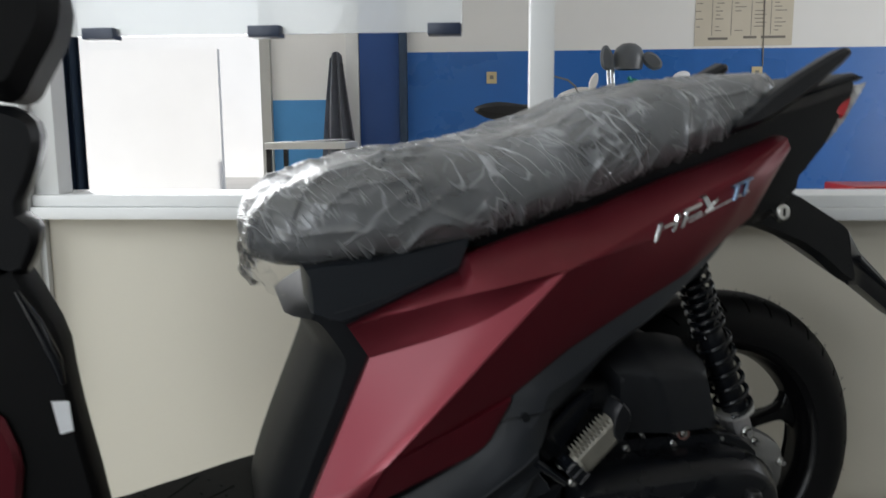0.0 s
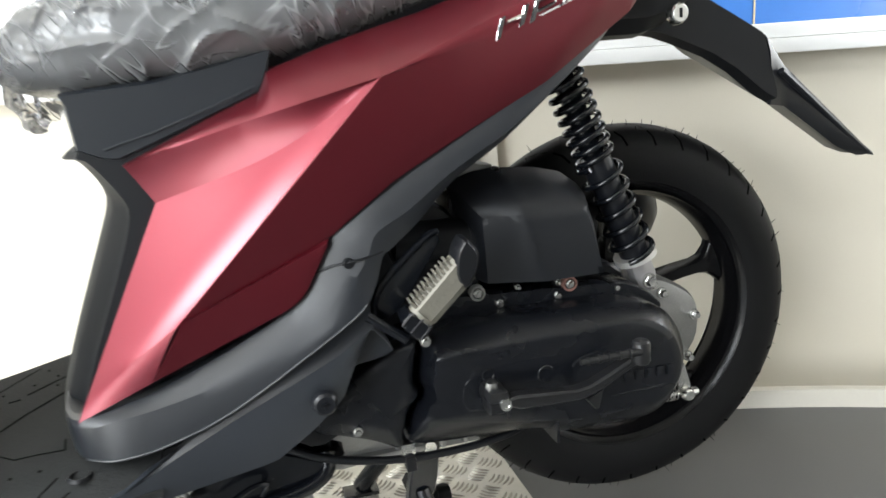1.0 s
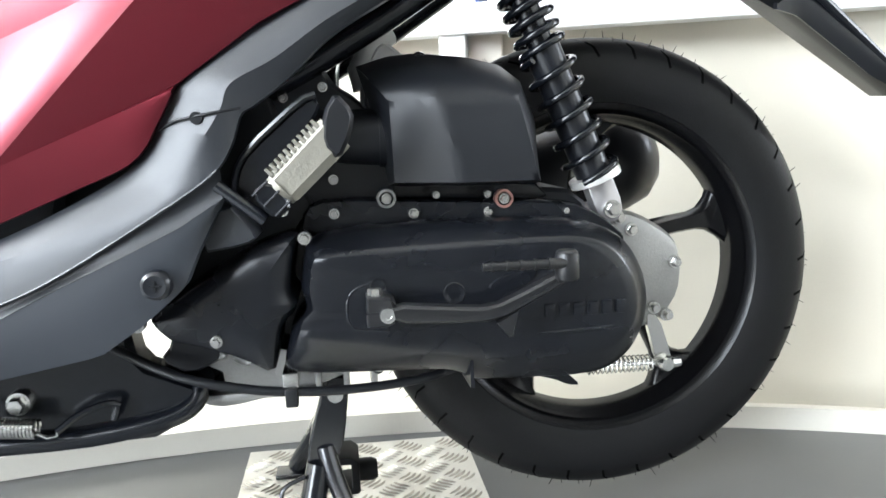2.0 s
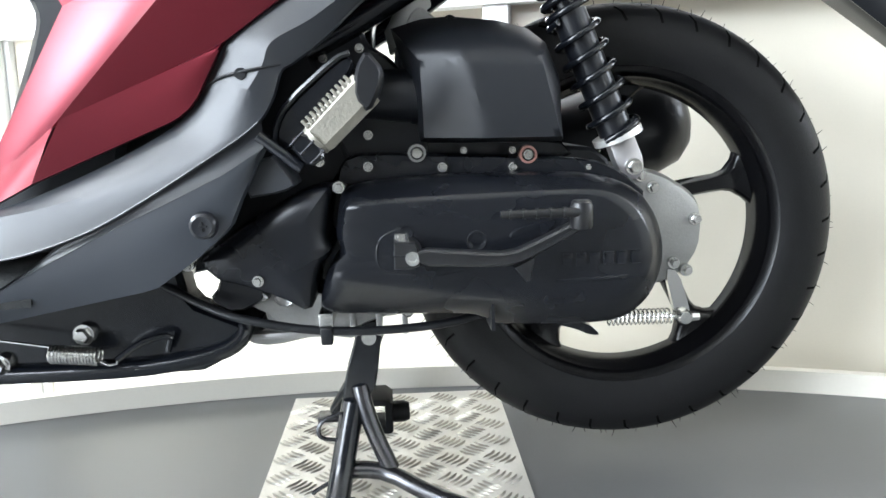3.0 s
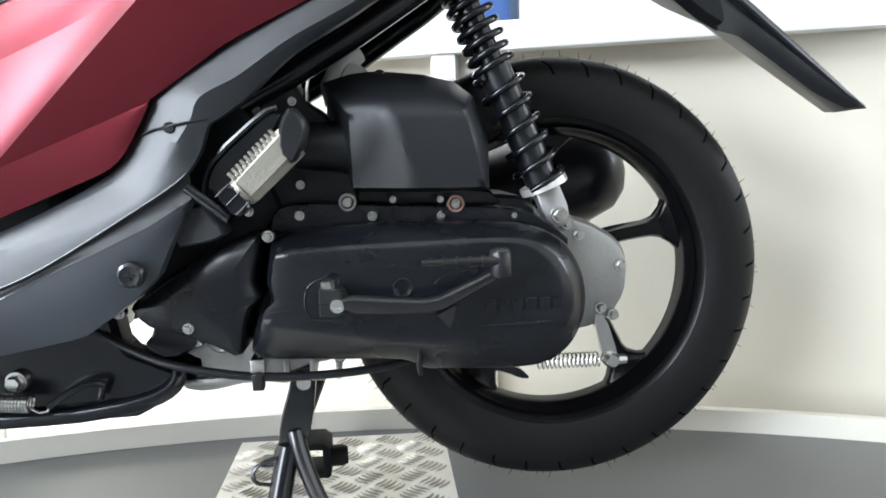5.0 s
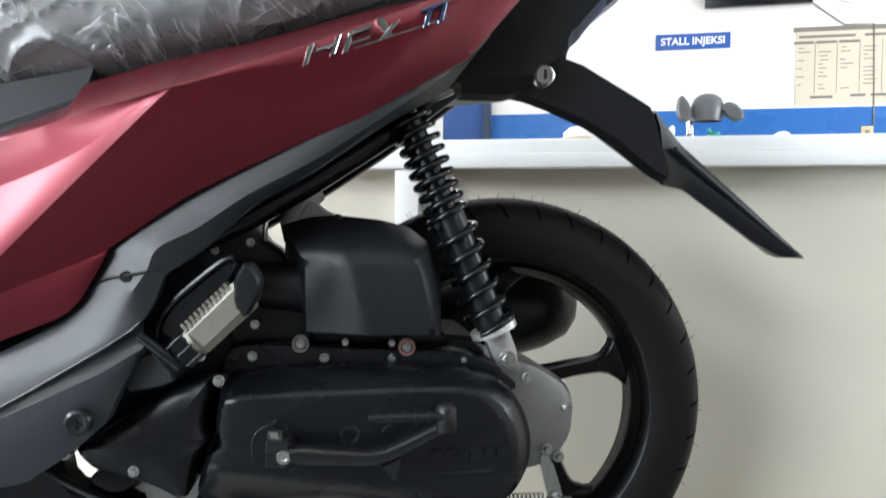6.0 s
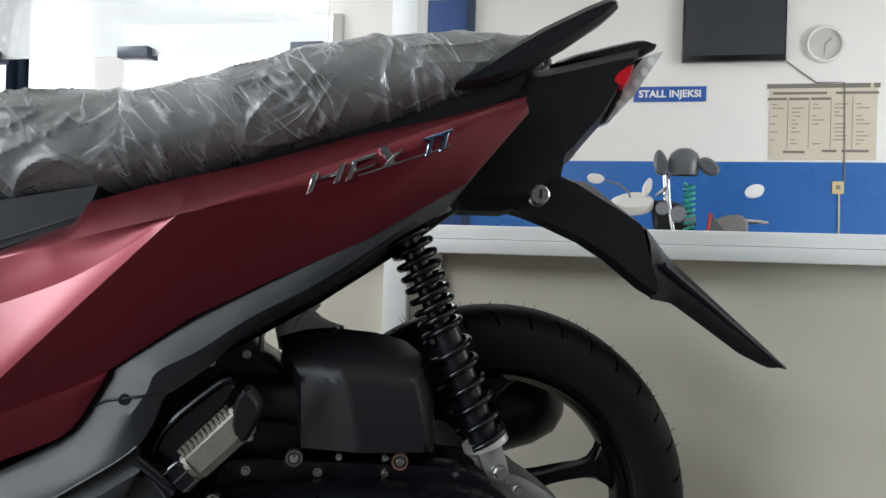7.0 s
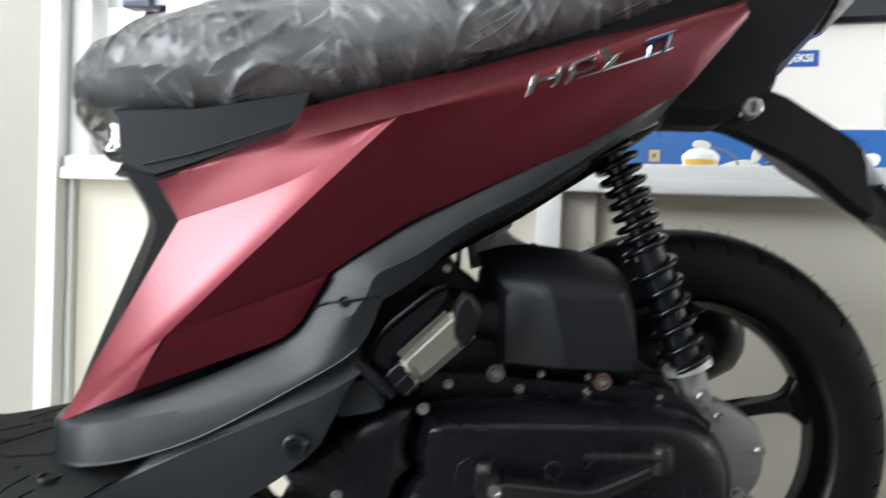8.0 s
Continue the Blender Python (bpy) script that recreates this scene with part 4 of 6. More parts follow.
for x, w, low, high, lean in ((-0.2446, 0.0060, 0.0, 0.0195, 0.006), (-0.2350, 0.0170, 0.0090, 0.0135, 0.004), (-0.2200, 0.0060, 0.0015, 0.0200, 0.006), (-0.2085, 0.0060, 0.0, 0.0190, 0.006), (-0.2040, 0.0220, 0.0140, 0.0190, 0.002), (-0.2035, 0.0210, 0.0055, 0.0095, 0.002), (-0.1760, 0.0075, 0.0020, 0.0180, 0.014), (-0.1680, 0.0075, 0.0030, 0.0185, -0.010), (-0.1330, 0.0055, 0.0, 0.0170, 0.004), (-0.1350, 0.0260, 0.0150, 0.0185, 0.002), (-0.1190, 0.0055, 0.0, 0.0170, 0.004)):
    z, y = on_flank(x)
    rise = 0.38 * w
    quad = [(x, z + low), (x + w, z + low + rise), (x + w + lean, z + high + rise), (x + lean, z + high)]
    wp("bar", shell(quad, [(0, y + 0.012), (0, y - 0.0015), (0.0010, y - 0.0030)], 0), CHROME if x < -0.14 else BLUECHROME, "", badge, smooth=20)

# ---- rear wheel ----
wheel = wp("rear_wheel", lathe([(0.020, -0.045), (0.052, -0.045), (0.060, -0.030), (0.060, 0.045), (0.020, 0.05)], HUB, n=48), RIMBLACK, "black five-spoke cast rear wheel")
tyre_profile = [(0.176, -0.036), (0.186, -0.041), (0.200, -0.0435), (0.214, -0.0435), (0.226, -0.040), (0.236, -0.033), (0.243, -0.024), (0.2475, -0.012), (0.249, 0.0)]
tyre_profile += [(r, -o) for r, o in reversed(tyre_profile[:-1])]
tyre = wp("tyre", lathe(tyre_profile, HUB, n=128), RUBBER, "new black rubber tyre with moulding hairs", wheel, smooth=60)
rim = [(0.158, -0.008), (0.160, -0.018), (0.164, -0.024), (0.167, -0.031), (0.169, -0.0285), (0.172, -0.0335), (0.178, -0.038), (0.180, -0.036), (0.178, -0.030), (0.171, -0.012), (0.171, 0.012), (0.180, 0.030), (0.184, 0.038), (0.177, 0.030), (0.168, 0.016), (0.158, 0.008)]
wp("rim", lathe(rim, HUB, n=96, closed=True), RIMBLACK, "gloss black rim", wheel, smooth=50)
for k in range(5):
    bm = bmesh.new()
    rings = []
    for f in range(11):
        g = f / 10
        a = radians(18 + 72 * k + 16 * (1 - g) ** 1.5)
        d, s = Vector((math.cos(a), 0, math.sin(a))), Vector((-math.sin(a), 0, math.cos(a)))
        w = 0.0100 + 0.034 * max(0, (g - 0.66) / 0.34) ** 2.6 + 0.010 * max(0, (0.35 - g) / 0.35) ** 2
        t = 0.018 - 0.006 * g
        c = HUB + d * (0.045 + 0.117 * g)
        rings.append([bm.verts.new(c + s * p * w + Vector((0, q * t, 0))) for p, q in ((-1, -0.4), (-0.7, -0.85), (0.7, -0.85), (1, -0.4), (1, 0.6), (0, 0.9), (-1, 0.6))])
    for x, y in zip(rings, rings[1:]):
        for j in range(7):
            bm.faces.new((x[j - 1], x[j], y[j], y[j - 1]))
    wp("spoke", bm, RIMBLACK, "", wheel, smooth=50)
hair = bmesh.new()
rnd = random.Random(4)
for k in range(120):
    a = k * math.tau / 120 + rnd.uniform(-0.02, 0.02)
    side = rnd.choice((-0.024, -0.012, 0.0, 0.014))
    r = float(np.interp(abs(side), [0, 0.012, 0.024], [0.249, 0.2475, 0.243])) - 0.001
    p = HUB + Vector((r * math.cos(a), side, r * math.sin(a)))
    q = p + Vector((math.cos(a + rnd.uniform(-0.5, 0.5)), rnd.uniform(-0.4, 0.2), math.sin(a + rnd.uniform(-0.5, 0.5)))) * rnd.uniform(0.004, 0.009)
    tube([p, q], [0.0006, 0.0003], 4, hair)
tagged(wp("tyre_hair", hair, RUBBER, "fine rubber moulding hairs", wheel, smooth=0), kind="stuff")
# Tread grooves are near-black strips: the shade inside them is in the colour.
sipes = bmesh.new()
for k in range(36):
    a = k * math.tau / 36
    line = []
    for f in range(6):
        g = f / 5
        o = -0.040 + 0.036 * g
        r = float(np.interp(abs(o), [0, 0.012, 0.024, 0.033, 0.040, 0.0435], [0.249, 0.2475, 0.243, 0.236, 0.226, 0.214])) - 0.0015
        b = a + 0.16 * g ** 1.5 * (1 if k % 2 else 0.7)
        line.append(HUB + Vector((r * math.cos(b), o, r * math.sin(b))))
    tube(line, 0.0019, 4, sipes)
tagged(wp("tread_groove", sipes, shader("tread_groove", (0.0012, 0.0012, 0.0012), 0.9, specular=0.03), "curved near-black strips for the shaded tread grooves", wheel, smooth=0), kind="stuff")

# ---- engine and transmission ----
CASE = [(-0.3227, 0.3578), (-0.2583, 0.3634), (-0.1721, 0.3636), (-0.0961, 0.3614), (-0.0633, 0.3555), (-0.0385, 0.3412), (-0.0233, 0.3182), (-0.0163, 0.2919), (-0.0181, 0.2639), (-0.0301, 0.2377), (-0.0485, 0.2212), (-0.071, 0.2145), (-0.130, 0.2155), (-0.1825, 0.2176), (-0.1879, 0.2240), (-0.2078, 0.2299), (-0.2851, 0.2316), (-0.3501, 0.2356), (-0.3460, 0.2613), (-0.3385, 0.2810), (-0.3295, 0.2873), (-0.3257, 0.2982), (-0.3311, 0.3094), (-0.3278, 0.3321)]
CREST = [(-0.3156, 0.3441), (-0.2585, 0.3454), (-0.1801, 0.3470), (-0.1011, 0.3485), (-0.0747, 0.3441), (-0.0544, 0.3308), (-0.0414, 0.3101), (-0.0368, 0.2884), (-0.0409, 0.2680), (-0.0554, 0.2521), (-0.0660, 0.2470), (-0.0797, 0.2452), (-0.130, 0.2462), (-0.1720, 0.2470), (-0.1850, 0.2485), (-0.1980, 0.2495), (-0.2668, 0.2612), (-0.3338, 0.2732), (-0.3310, 0.2830), (-0.3287, 0.2902), (-0.3230, 0.2940), (-0.3189, 0.2978), (-0.3223, 0.3138), (-0.3192, 0.3337)]


case = wp("transmission_cover", loft([(CASE, -0.06), (CASE, -0.163), (between(CASE, CREST, 0.10), -0.1705), (between(CASE, CREST, 0.45), -0.181), (between(CASE, CREST, 0.85), -0.1925), (CREST, -0.1955), (shrunk(CREST, 0.93), -0.1972), (shrunk(CREST, 0.6), -0.198)], 140), CASEBLACK, "satin black transmission cover", smooth=50)
wp("case_flange", shell([(-0.330, 0.352), (-0.326, 0.378), (-0.305, 0.386), (-0.20, 0.380), (-0.080, 0.374), (-0.048, 0.360), (-0.020, 0.333), (-0.05, 0.33), (-0.2, 0.35)], [(0, -0.05), (0, -0.130), (0.002, -0.134)], 1), CASEBLACK, "", case)
pocket = rounded([(-0.2913, 0.3052), (-0.2846, 0.3140), (-0.2646, 0.3202), (-0.2279, 0.3243), (-0.1859, 0.3266), (-0.1651, 0.3143), (-0.1707, 0.2932), (-0.2081, 0.2784), (-0.2506, 0.2718), (-0.2820, 0.2756), (-0.2921, 0.2866)], 2)
wp("pocket_edge", tube([(x, -0.1965, z) for x, z in pocket[:30] + pocket[36:]], 0.0017, 8), CASEBLACK, "", case, smooth=60)
wp("cover_ledge", tube([(-0.1528, -0.1955, 0.2650), (-0.1128, -0.1965, 0.2647), (-0.0699, -0.196, 0.2659), (-0.0445, -0.193, 0.2700), (-0.0400, -0.190, 0.280)], [0.001, 0.0026, 0.0028, 0.0026, 0.001], 10), CASEBLACK, "", case, smooth=60)
wp("cover_rib", shell([(-0.1885, 0.2185), (-0.1830, 0.2180), (-0.1840, 0.2470), (-0.1875, 0.2480)], [(0, -0.15), (0.0008, -0.1915)], 0), CASEBLACK, "", case)
wp("leaf_boss", loft([([(-0.1737, 0.3073), (-0.1652, 0.3166), (-0.1466, 0.3223), (-0.1229, 0.3237), (-0.1336, 0.3108), (-0.1548, 0.3035)], -0.196), ([(-0.1712, 0.3078), (-0.1642, 0.3148), (-0.1466, 0.3206), (-0.1260, 0.3225), (-0.1346, 0.3116), (-0.1548, 0.3050)], -0.2005)], 48), CASEBLACK, "", case)
for k in range(6):
    x = -0.1215 + k * 0.0128
    wp("raised_bar", box(x, x + 0.0092, -0.2002, -0.196, 0.2795, 0.2910, 0.0008), CASEBLACK, "small raised plain bar", case)
for x, z, r in ((-0.2, 0.3055, 0.011), (-0.2645, 0.3155, 0.008)):
    wp("bolt_boss", lathe([(0.0055, -0.0015), (r * 0.8, -0.0025), (r, 0.0), (r, 0.004)], (x, -0.1965, z), n=24), CASEBLACK, "", case)
wp("front_cover", shell([(-0.3310, 0.3614), (-0.3330, 0.3500), (-0.3362, 0.3329), (-0.3395, 0.3117), (-0.3330, 0.3020), (-0.3370, 0.2923), (-0.3450, 0.2860), (-0.3515, 0.2645), (-0.3570, 0.2380), (-0.385, 0.2548), (-0.4213, 0.2681), (-0.4395, 0.272), (-0.4527, 0.2844), (-0.4583, 0.2946), (-0.4394, 0.3081), (-0.4185, 0.3234), (-0.3957, 0.3349), (-0.3633, 0.3534)], [(0, -0.05), (0, -0.172), (0.002, -0.179), (0.006, -0.183), (0.03, -0.186)], 1), CASEBLACK, "satin black front engine cover")
sp("crankcase", shell([(-0.33, 0.375), (-0.30, 0.392), (-0.08, 0.388), (-0.05, 0.365), (-0.05, 0.25), (-0.3, 0.24), (-0.42, 0.28), (-0.41, 0.34)], [(0.01, 0.06), (0, 0.05), (0, -0.084), (0.004, -0.088)], 1), SATIN, "black crankcase")
sp("engine_sump", shell([(-0.452, 0.266), (-0.40, 0.262), (-0.30, 0.246), (-0.23, 0.238), (-0.24, 0.224), (-0.315, 0.214), (-0.318, 0.195), (-0.36, 0.201), (-0.408, 0.192), (-0.431, 0.196), (-0.434, 0.208), (-0.405, 0.224), (-0.44, 0.243)], [(0.006, 0.06), (0, 0.05), (0, -0.085), (0.006, -0.098)], 1), ALU, "bare cast aluminium engine underside")
for x, z, wide, high in ((-0.437, 0.258, 0.015, 0.012), (-0.411, 0.252, 0.009, 0.0055), (-0.388, 0.247, 0.010, 0.0075)):
    ring = [(x + wide * math.cos(k * math.tau / 16) + 0.25 * high * math.sin(k * math.tau / 16), z + high * math.sin(k * math.tau / 16) - 0.25 * wide * math.cos(k * math.tau / 16)) for k in range(16)]
    sp("sump_boss", shell(ring, [(0.0, -0.09), (0.0, -0.106), (0.002, -0.110), (0.005, -0.1085)], 0), ALU, "cast boss", smooth=50)
for k in range(4):
    x = -0.352 + 0.026 * k
    sp("sump_rib", box(x, x + 0.006, -0.104, -0.05, 0.204, 0.240, 0.002), ALU, "cast rib")
# Black block added to fill a bright gap between cable and sump.
wp("engine_hanger", shell([(-0.462, 0.238), (-0.425, 0.232), (-0.418, 0.212), (-0.436, 0.205), (-0.462, 0.210)], [(0.003, -0.04), (0, -0.05), (0, -0.085), (0.003, -0.089)], 1), GLOSS, "black filler block in a gap under the engine")
sp("sump_flange", box(-0.43, -0.318, -0.106, -0.03, 0.206, 0.213, 0.002), ALU, "cast flange")
# Another added block, narrowing the opening beside the engine.
sp("engine_mount", shell([(-0.449, 0.287), (-0.42, 0.292), (-0.40, 0.25), (-0.436, 0.234), (-0.462, 0.250), (-0.450, 0.263)], [(0.003, -0.05), (0, -0.06), (0, -0.105), (0.003, -0.110)], 1), SATIN, "black block added to close a bright gap")
sp("cylinder_head", shell([(-0.60, 0.32), (-0.50, 0.35), (-0.40, 0.36), (-0.40, 0.31), (-0.495, 0.295), (-0.505, 0.24), (-0.60, 0.25)], [(0.01, 0.0), (0, -0.02), (0, -0.07), (0.01, -0.09)], 1), ALU, "cast cylinder under the floor")
for x, y, z, r in ((-0.297, -0.127, 0.376, 0.0042), (-0.228, -0.127, 0.3725, 0.0042), (-0.161, -0.127, 0.370, 0.0042), (-0.090, -0.127, 0.367, 0.0042), (-0.321, -0.170, 0.363, 0.0048), (-0.397, -0.172, 0.284, 0.0045), (-0.215, -0.118, 0.235, 0.0045), (-0.142, -0.10, 0.226, 0.005), (-0.200, -0.174, 0.300, 0.0045), (-0.458, -0.166, 0.300, 0.005), (-0.268, -0.12, 0.233, 0.005)):
    sp("bolt", bolt(x, y, z, r), ZINC, "small zinc bolt")
for x, z, c in ((-0.2509, 0.3838, shader("grey_washer", (0.30, 0.30, 0.29), 0.4, 0.7)), (-0.1421, 0.379, shader("red_washer", (0.24, 0.12, 0.10), 0.5))):
    washer = wp("washer_bolt", lathe([(0.0064, 0.006), (0.0064, -0.002), (0.0086, -0.002), (0.0092, 0.006)], (x, -0.134, z), n=24), c, "bolt with a wide washer")
    wp("bolt_head", bolt(x, -0.134, z, 0.0044), ZINC, "", washer)
sp("casing_bracket", shell([(-0.335, 0.372), (-0.31, 0.402), (-0.11, 0.396), (-0.09, 0.372), (-0.2, 0.366)], [(0, -0.06), (0, -0.088), (0.003, -0.091)], 1), GLOSS, "black mounting flange")

# air box
airbox = sp("air_box", shell([(-0.243, 0.398), (-0.249, 0.440), (-0.268, 0.478), (-0.245, 0.499), (-0.216, 0.507), (-0.185, 0.503), (-0.147, 0.493), (-0.125, 0.474), (-0.116, 0.435), (-0.120, 0.395)], [(0, -0.03), (0, -0.098), (0.002, -0.101)], 1), AIRBLACK, "black plastic air filter box")
sp("lid_edge", shell([(-0.243, 0.396), (-0.249, 0.440), (-0.272, 0.480), (-0.246, 0.503), (-0.216, 0.511), (-0.185, 0.507), (-0.145, 0.496), (-0.121, 0.476), (-0.112, 0.435), (-0.117, 0.393)], [(0, -0.088), (-0.001, -0.092), (0, -0.098)], 1), SATIN, "", airbox)
FL, ST, TR = (-0.2455, -0.150, 0.470), (-0.2045, -0.167, 0.4725), (-0.1335, -0.165, 0.4705)
BL, SB, BR = (-0.2437, -0.152, 0.399), (-0.1830, -0.1695, 0.3975), (-0.1155, -0.166, 0.3967)
crest = [(-0.2722, -0.105, 0.5046), (-0.2427, -0.105, 0.5132), (-0.2156, -0.105, 0.5154), (-0.1694, -0.105, 0.5106), (-0.1384, -0.105, 0.5028), (-0.1186, -0.105, 0.4875)]
lid = bmesh.new()
strip(lid, [FL, ST], [BL, SB], 8, 8, 0.001)
strip(lid, [ST, TR], [SB, BR], 10, 8, 0.002)
strip(lid, crest, [FL, ST, TR], 30, 10, 0.011)
strip(lid, [TR, BR], [crest[-1], (-0.1040, -0.105, 0.450), (-0.1031, -0.105, 0.3913)], 12, 8, 0.009)
strip(lid, [crest[0], (-0.2560, -0.105, 0.450), (-0.2465, -0.105, 0.394)], [FL, BL], 10, 6, 0.005)
strip(lid, [BL, SB, BR], [(-0.2465, -0.105, 0.393), (-0.18, -0.105, 0.391), (-0.1031, -0.105, 0.390)], 16, 3, 0.0)
bmesh.ops.remove_doubles(lid, verts=lid.verts[:], dist=0.001)
wp("lid", lid, AIRBLACK, "faceted black lid", airbox, smooth=55)
wp("inlet_neck", tube([(-0.235, -0.105, 0.439), (-0.25, -0.108, 0.440), (-0.285, -0.108, 0.441), (-0.33, -0.10, 0.446)], [0.030, 0.027, 0.0245, 0.024], 24), AIRBLACK, "", airbox)
wp("neck_band", tube([(-0.2545, -0.108, 0.440), (-0.2485, -0.108, 0.440)], 0.0285, 24), AIRBLACK, "", airbox)
for x, z in ((-0.213, 0.508), (-0.150, 0.494)):
    sp("bolt", bolt(x, -0.102, z, 0.0055), GLOSS, "", airbox)
sp("hose_clip", box(-0.121, -0.109, -0.11, -0.10, 0.408, 0.420, 0.002), PLASTICWHITE, "small white clip")
HOSE = shader("pale_rubber_hose", (0.50, 0.50, 0.48), 0.42)
hose_ob = sp("intake_hose", tube([(-0.258, -0.045, 0.488), (-0.263, -0.045, 0.506), (-0.256, -0.045, 0.520), (-0.246, -0.045, 0.532), (-0.236, -0.04, 0.540)], [0.016, 0.015, 0.013, 0.012, 0.011], 14, smooth_path=0), HOSE, "pale moulded intake hose", smooth=60)
sp("hose_flange", shell([(-0.262, 0.498), (-0.252, 0.524), (-0.240, 0.531), (-0.222, 0.516), (-0.196, 0.509), (-0.225, 0.503)], [(0.003, -0.03), (0, -0.035), (0, -0.055), (0.003, -0.06)], 1), HOSE, "", hose_ob)
sp("stay_rod", tube([(-0.289, -0.085, 0.470), (-0.288, -0.085, 0.500), (-0.284, -0.085, 0.520)], 0.0028, 8), ZINC, "thin pale stay")
sp("frame_tube", tube([(-0.62, -0.075, 0.24), (-0.50, -0.09, 0.42), (-0.34, -0.10, 0.49), (-0.20, -0.10, 0.57), (-0.05, -0.09, 0.68)], 0.014, 12, smooth_path=1), GLOSS, "black frame tube")
sp("frame_tube", tube([(-0.62, 0.075, 0.24), (-0.50, 0.09, 0.42), (-0.34, 0.10, 0.49), (-0.20, 0.10, 0.57), (-0.05, 0.09, 0.68)], 0.014, 12, smooth_path=1), GLOSS, "black frame tube")
sp("frame_plate", shell([(-0.41, 0.38), (-0.39, 0.45), (-0.34, 0.50), (-0.302, 0.527), (-0.295, 0.492), (-0.268, 0.474), (-0.24, 0.44), (-0.24, 0.37)], [(0.006, 0.02), (0, -0.06), (0, -0.095), (0.004, -0.10)], 1), SATIN, "black frame plate behind the foot peg")
# Black backing added to keep light from showing through the cover gaps.
sp("inner_panel", shell([(-0.625, 0.335), (-0.575, 0.44), (-0.545, 0.51), (-0.42, 0.56), (-0.35, 0.50), (-0.33, 0.42), (-0.31, 0.37), (-0.42, 0.30), (-0.60, 0.29)], [(0.006, 0.08), (0, 0.06), (0, -0.105), (0.004, -0.112)], 1), BLACK, "black backing added behind the gaps in the covers")
sp("inner_guard", shell([(-0.40, 0.50), (-0.30, 0.548), (-0.16, 0.645), (0.0, 0.70), (0.02, 0.66), (-0.12, 0.645), (-0.22, 0.592), (-0.29, 0.540), (-0.36, 0.46), (-0.42, 0.38), (-0.46, 0.40)], [(0.004, 0.07), (0, 0.06), (0, -0.085), (0.004, -0.09)], 1), BLACK, "black inner guard under the side cover")

# rear drum and final drive casting
drum = sp("final_drive", shell([(-0.085, 0.35), (-0.058, 0.362), (-0.034, 0.364), (-0.006, 0.356), (0.022, 0.338), (0.033, 0.325), (0.037, 0.305), (0.034, 0.276), (0.018, 0.252), (-0.012, 0.238), (-0.09, 0.238)], [(0, -0.03), (0, -0.092), (0.004, -0.101), (0.014, -0.104)], 1), ALU, "bare aluminium final drive casting")
for x, z in ((-0.030, 0.354), (0.025, 0.308), (0.003, 0.264), (0.016, 0.256), (-0.018, 0.342)):
    sp("bolt", bolt(x, -0.105, z, 0.0055, 0.008), ZINC, "", drum)
sp("brake_arm", shell([(-0.006, 0.258), (0.008, 0.256), (0.021, 0.212), (0.018, 0.203), (0.006, 0.206)], [(0, -0.100), (0, -0.106)], 1), ZINC, "zinc brake arm", drum)
sp("brake_spring", coil((-0.066, -0.103, 0.209), (0.002, -0.103, 0.208), 0.0075, 0.0009, 15), ZINC, "fine brake return spring")
sp("brake_rod", tube([(-0.16, -0.10, 0.218), (-0.07, -0.103, 0.209), (0.024, -0.103, 0.207)], 0.0022, 8), ZINC, "brake rod")
sp("brake_nut", tube([(0.014, -0.103, 0.2065), (0.030, -0.103, 0.2065)], [0.0065, 0.005], 8), ZINC, "brake adjuster nut")
sp("brake_pin", lathe([(0, -0.010), (0.006, -0.010), (0.0085, -0.006), (0.0085, 0.004)], (0.012, -0.106, 0.2085), n=20), ZINC, "round brake arm pin")
sp("cable_hook", shell([(-0.115, 0.212), (-0.085, 0.205), (-0.072, 0.192), (-0.084, 0.193), (-0.098, 0.200), (-0.118, 0.206)], [(0, -0.095), (0, -0.105)], 1), GLOSS, "black cable hook")

# shock absorber
S0, S1 = Vector((-0.146, -0.110, 0.628)), Vector((-0.055, -0.110, 0.396))
shock = sp("shock_absorber", tube([S0, S0.lerp(S1, 0.5), S1], [0.012, 0.0125, 0.0165], 18), GLOSS, "black rear shock absorber")
sp("spring", coil(S0.lerp(S1, 0.04), S0.lerp(S1, 0.52), 0.0205, 0.0036, 9.5, 18, 8), GLOSS, "close-wound black coil spring", shock, smooth=60)
sp("spring", coil(S0.lerp(S1, 0.52), S1, 0.0225, 0.0034, 6.0, 18, 8), GLOSS, "open-wound black coil spring", shock, smooth=60)
sp("lower_tube", tube([S0.lerp(S1, 0.5), S1], 0.0165, 18), SATIN, "", shock)
axis = (S1 - S0).normalized()
sp("upper_mount", shell([(-0.150, 0.634), (-0.118, 0.647), (-0.088, 0.640), (-0.112, 0.628), (-0.135, 0.624)], [(0.001, -0.085), (0, -0.088), (0, -0.112), (0.001, -0.114)], 1), ZINC, "pale steel mount", shock)
sp("spring_seat", tube([S1 - axis * 0.002, S1 + axis * 0.005], 0.0245, 24), shader("pale_steel_seat", (0.62, 0.62, 0.6), 0.4, 0.6), "pale steel spring seat", shock)
sp("clevis", shell([(-0.066, 0.394), (-0.042, 0.401), (-0.029, 0.366), (-0.035, 0.352), (-0.048, 0.352), (-0.055, 0.362)], [(0, -0.098), (0, -0.115), (0.002, -0.1165)], 1), shader("grey_clevis", (0.38, 0.37, 0.37), 0.4, 0.6), "grey steel clevis", shock)
sp("bolt", bolt(-0.041, -0.117, 0.364, 0.0075, 0.008), ZINC, "", shock)

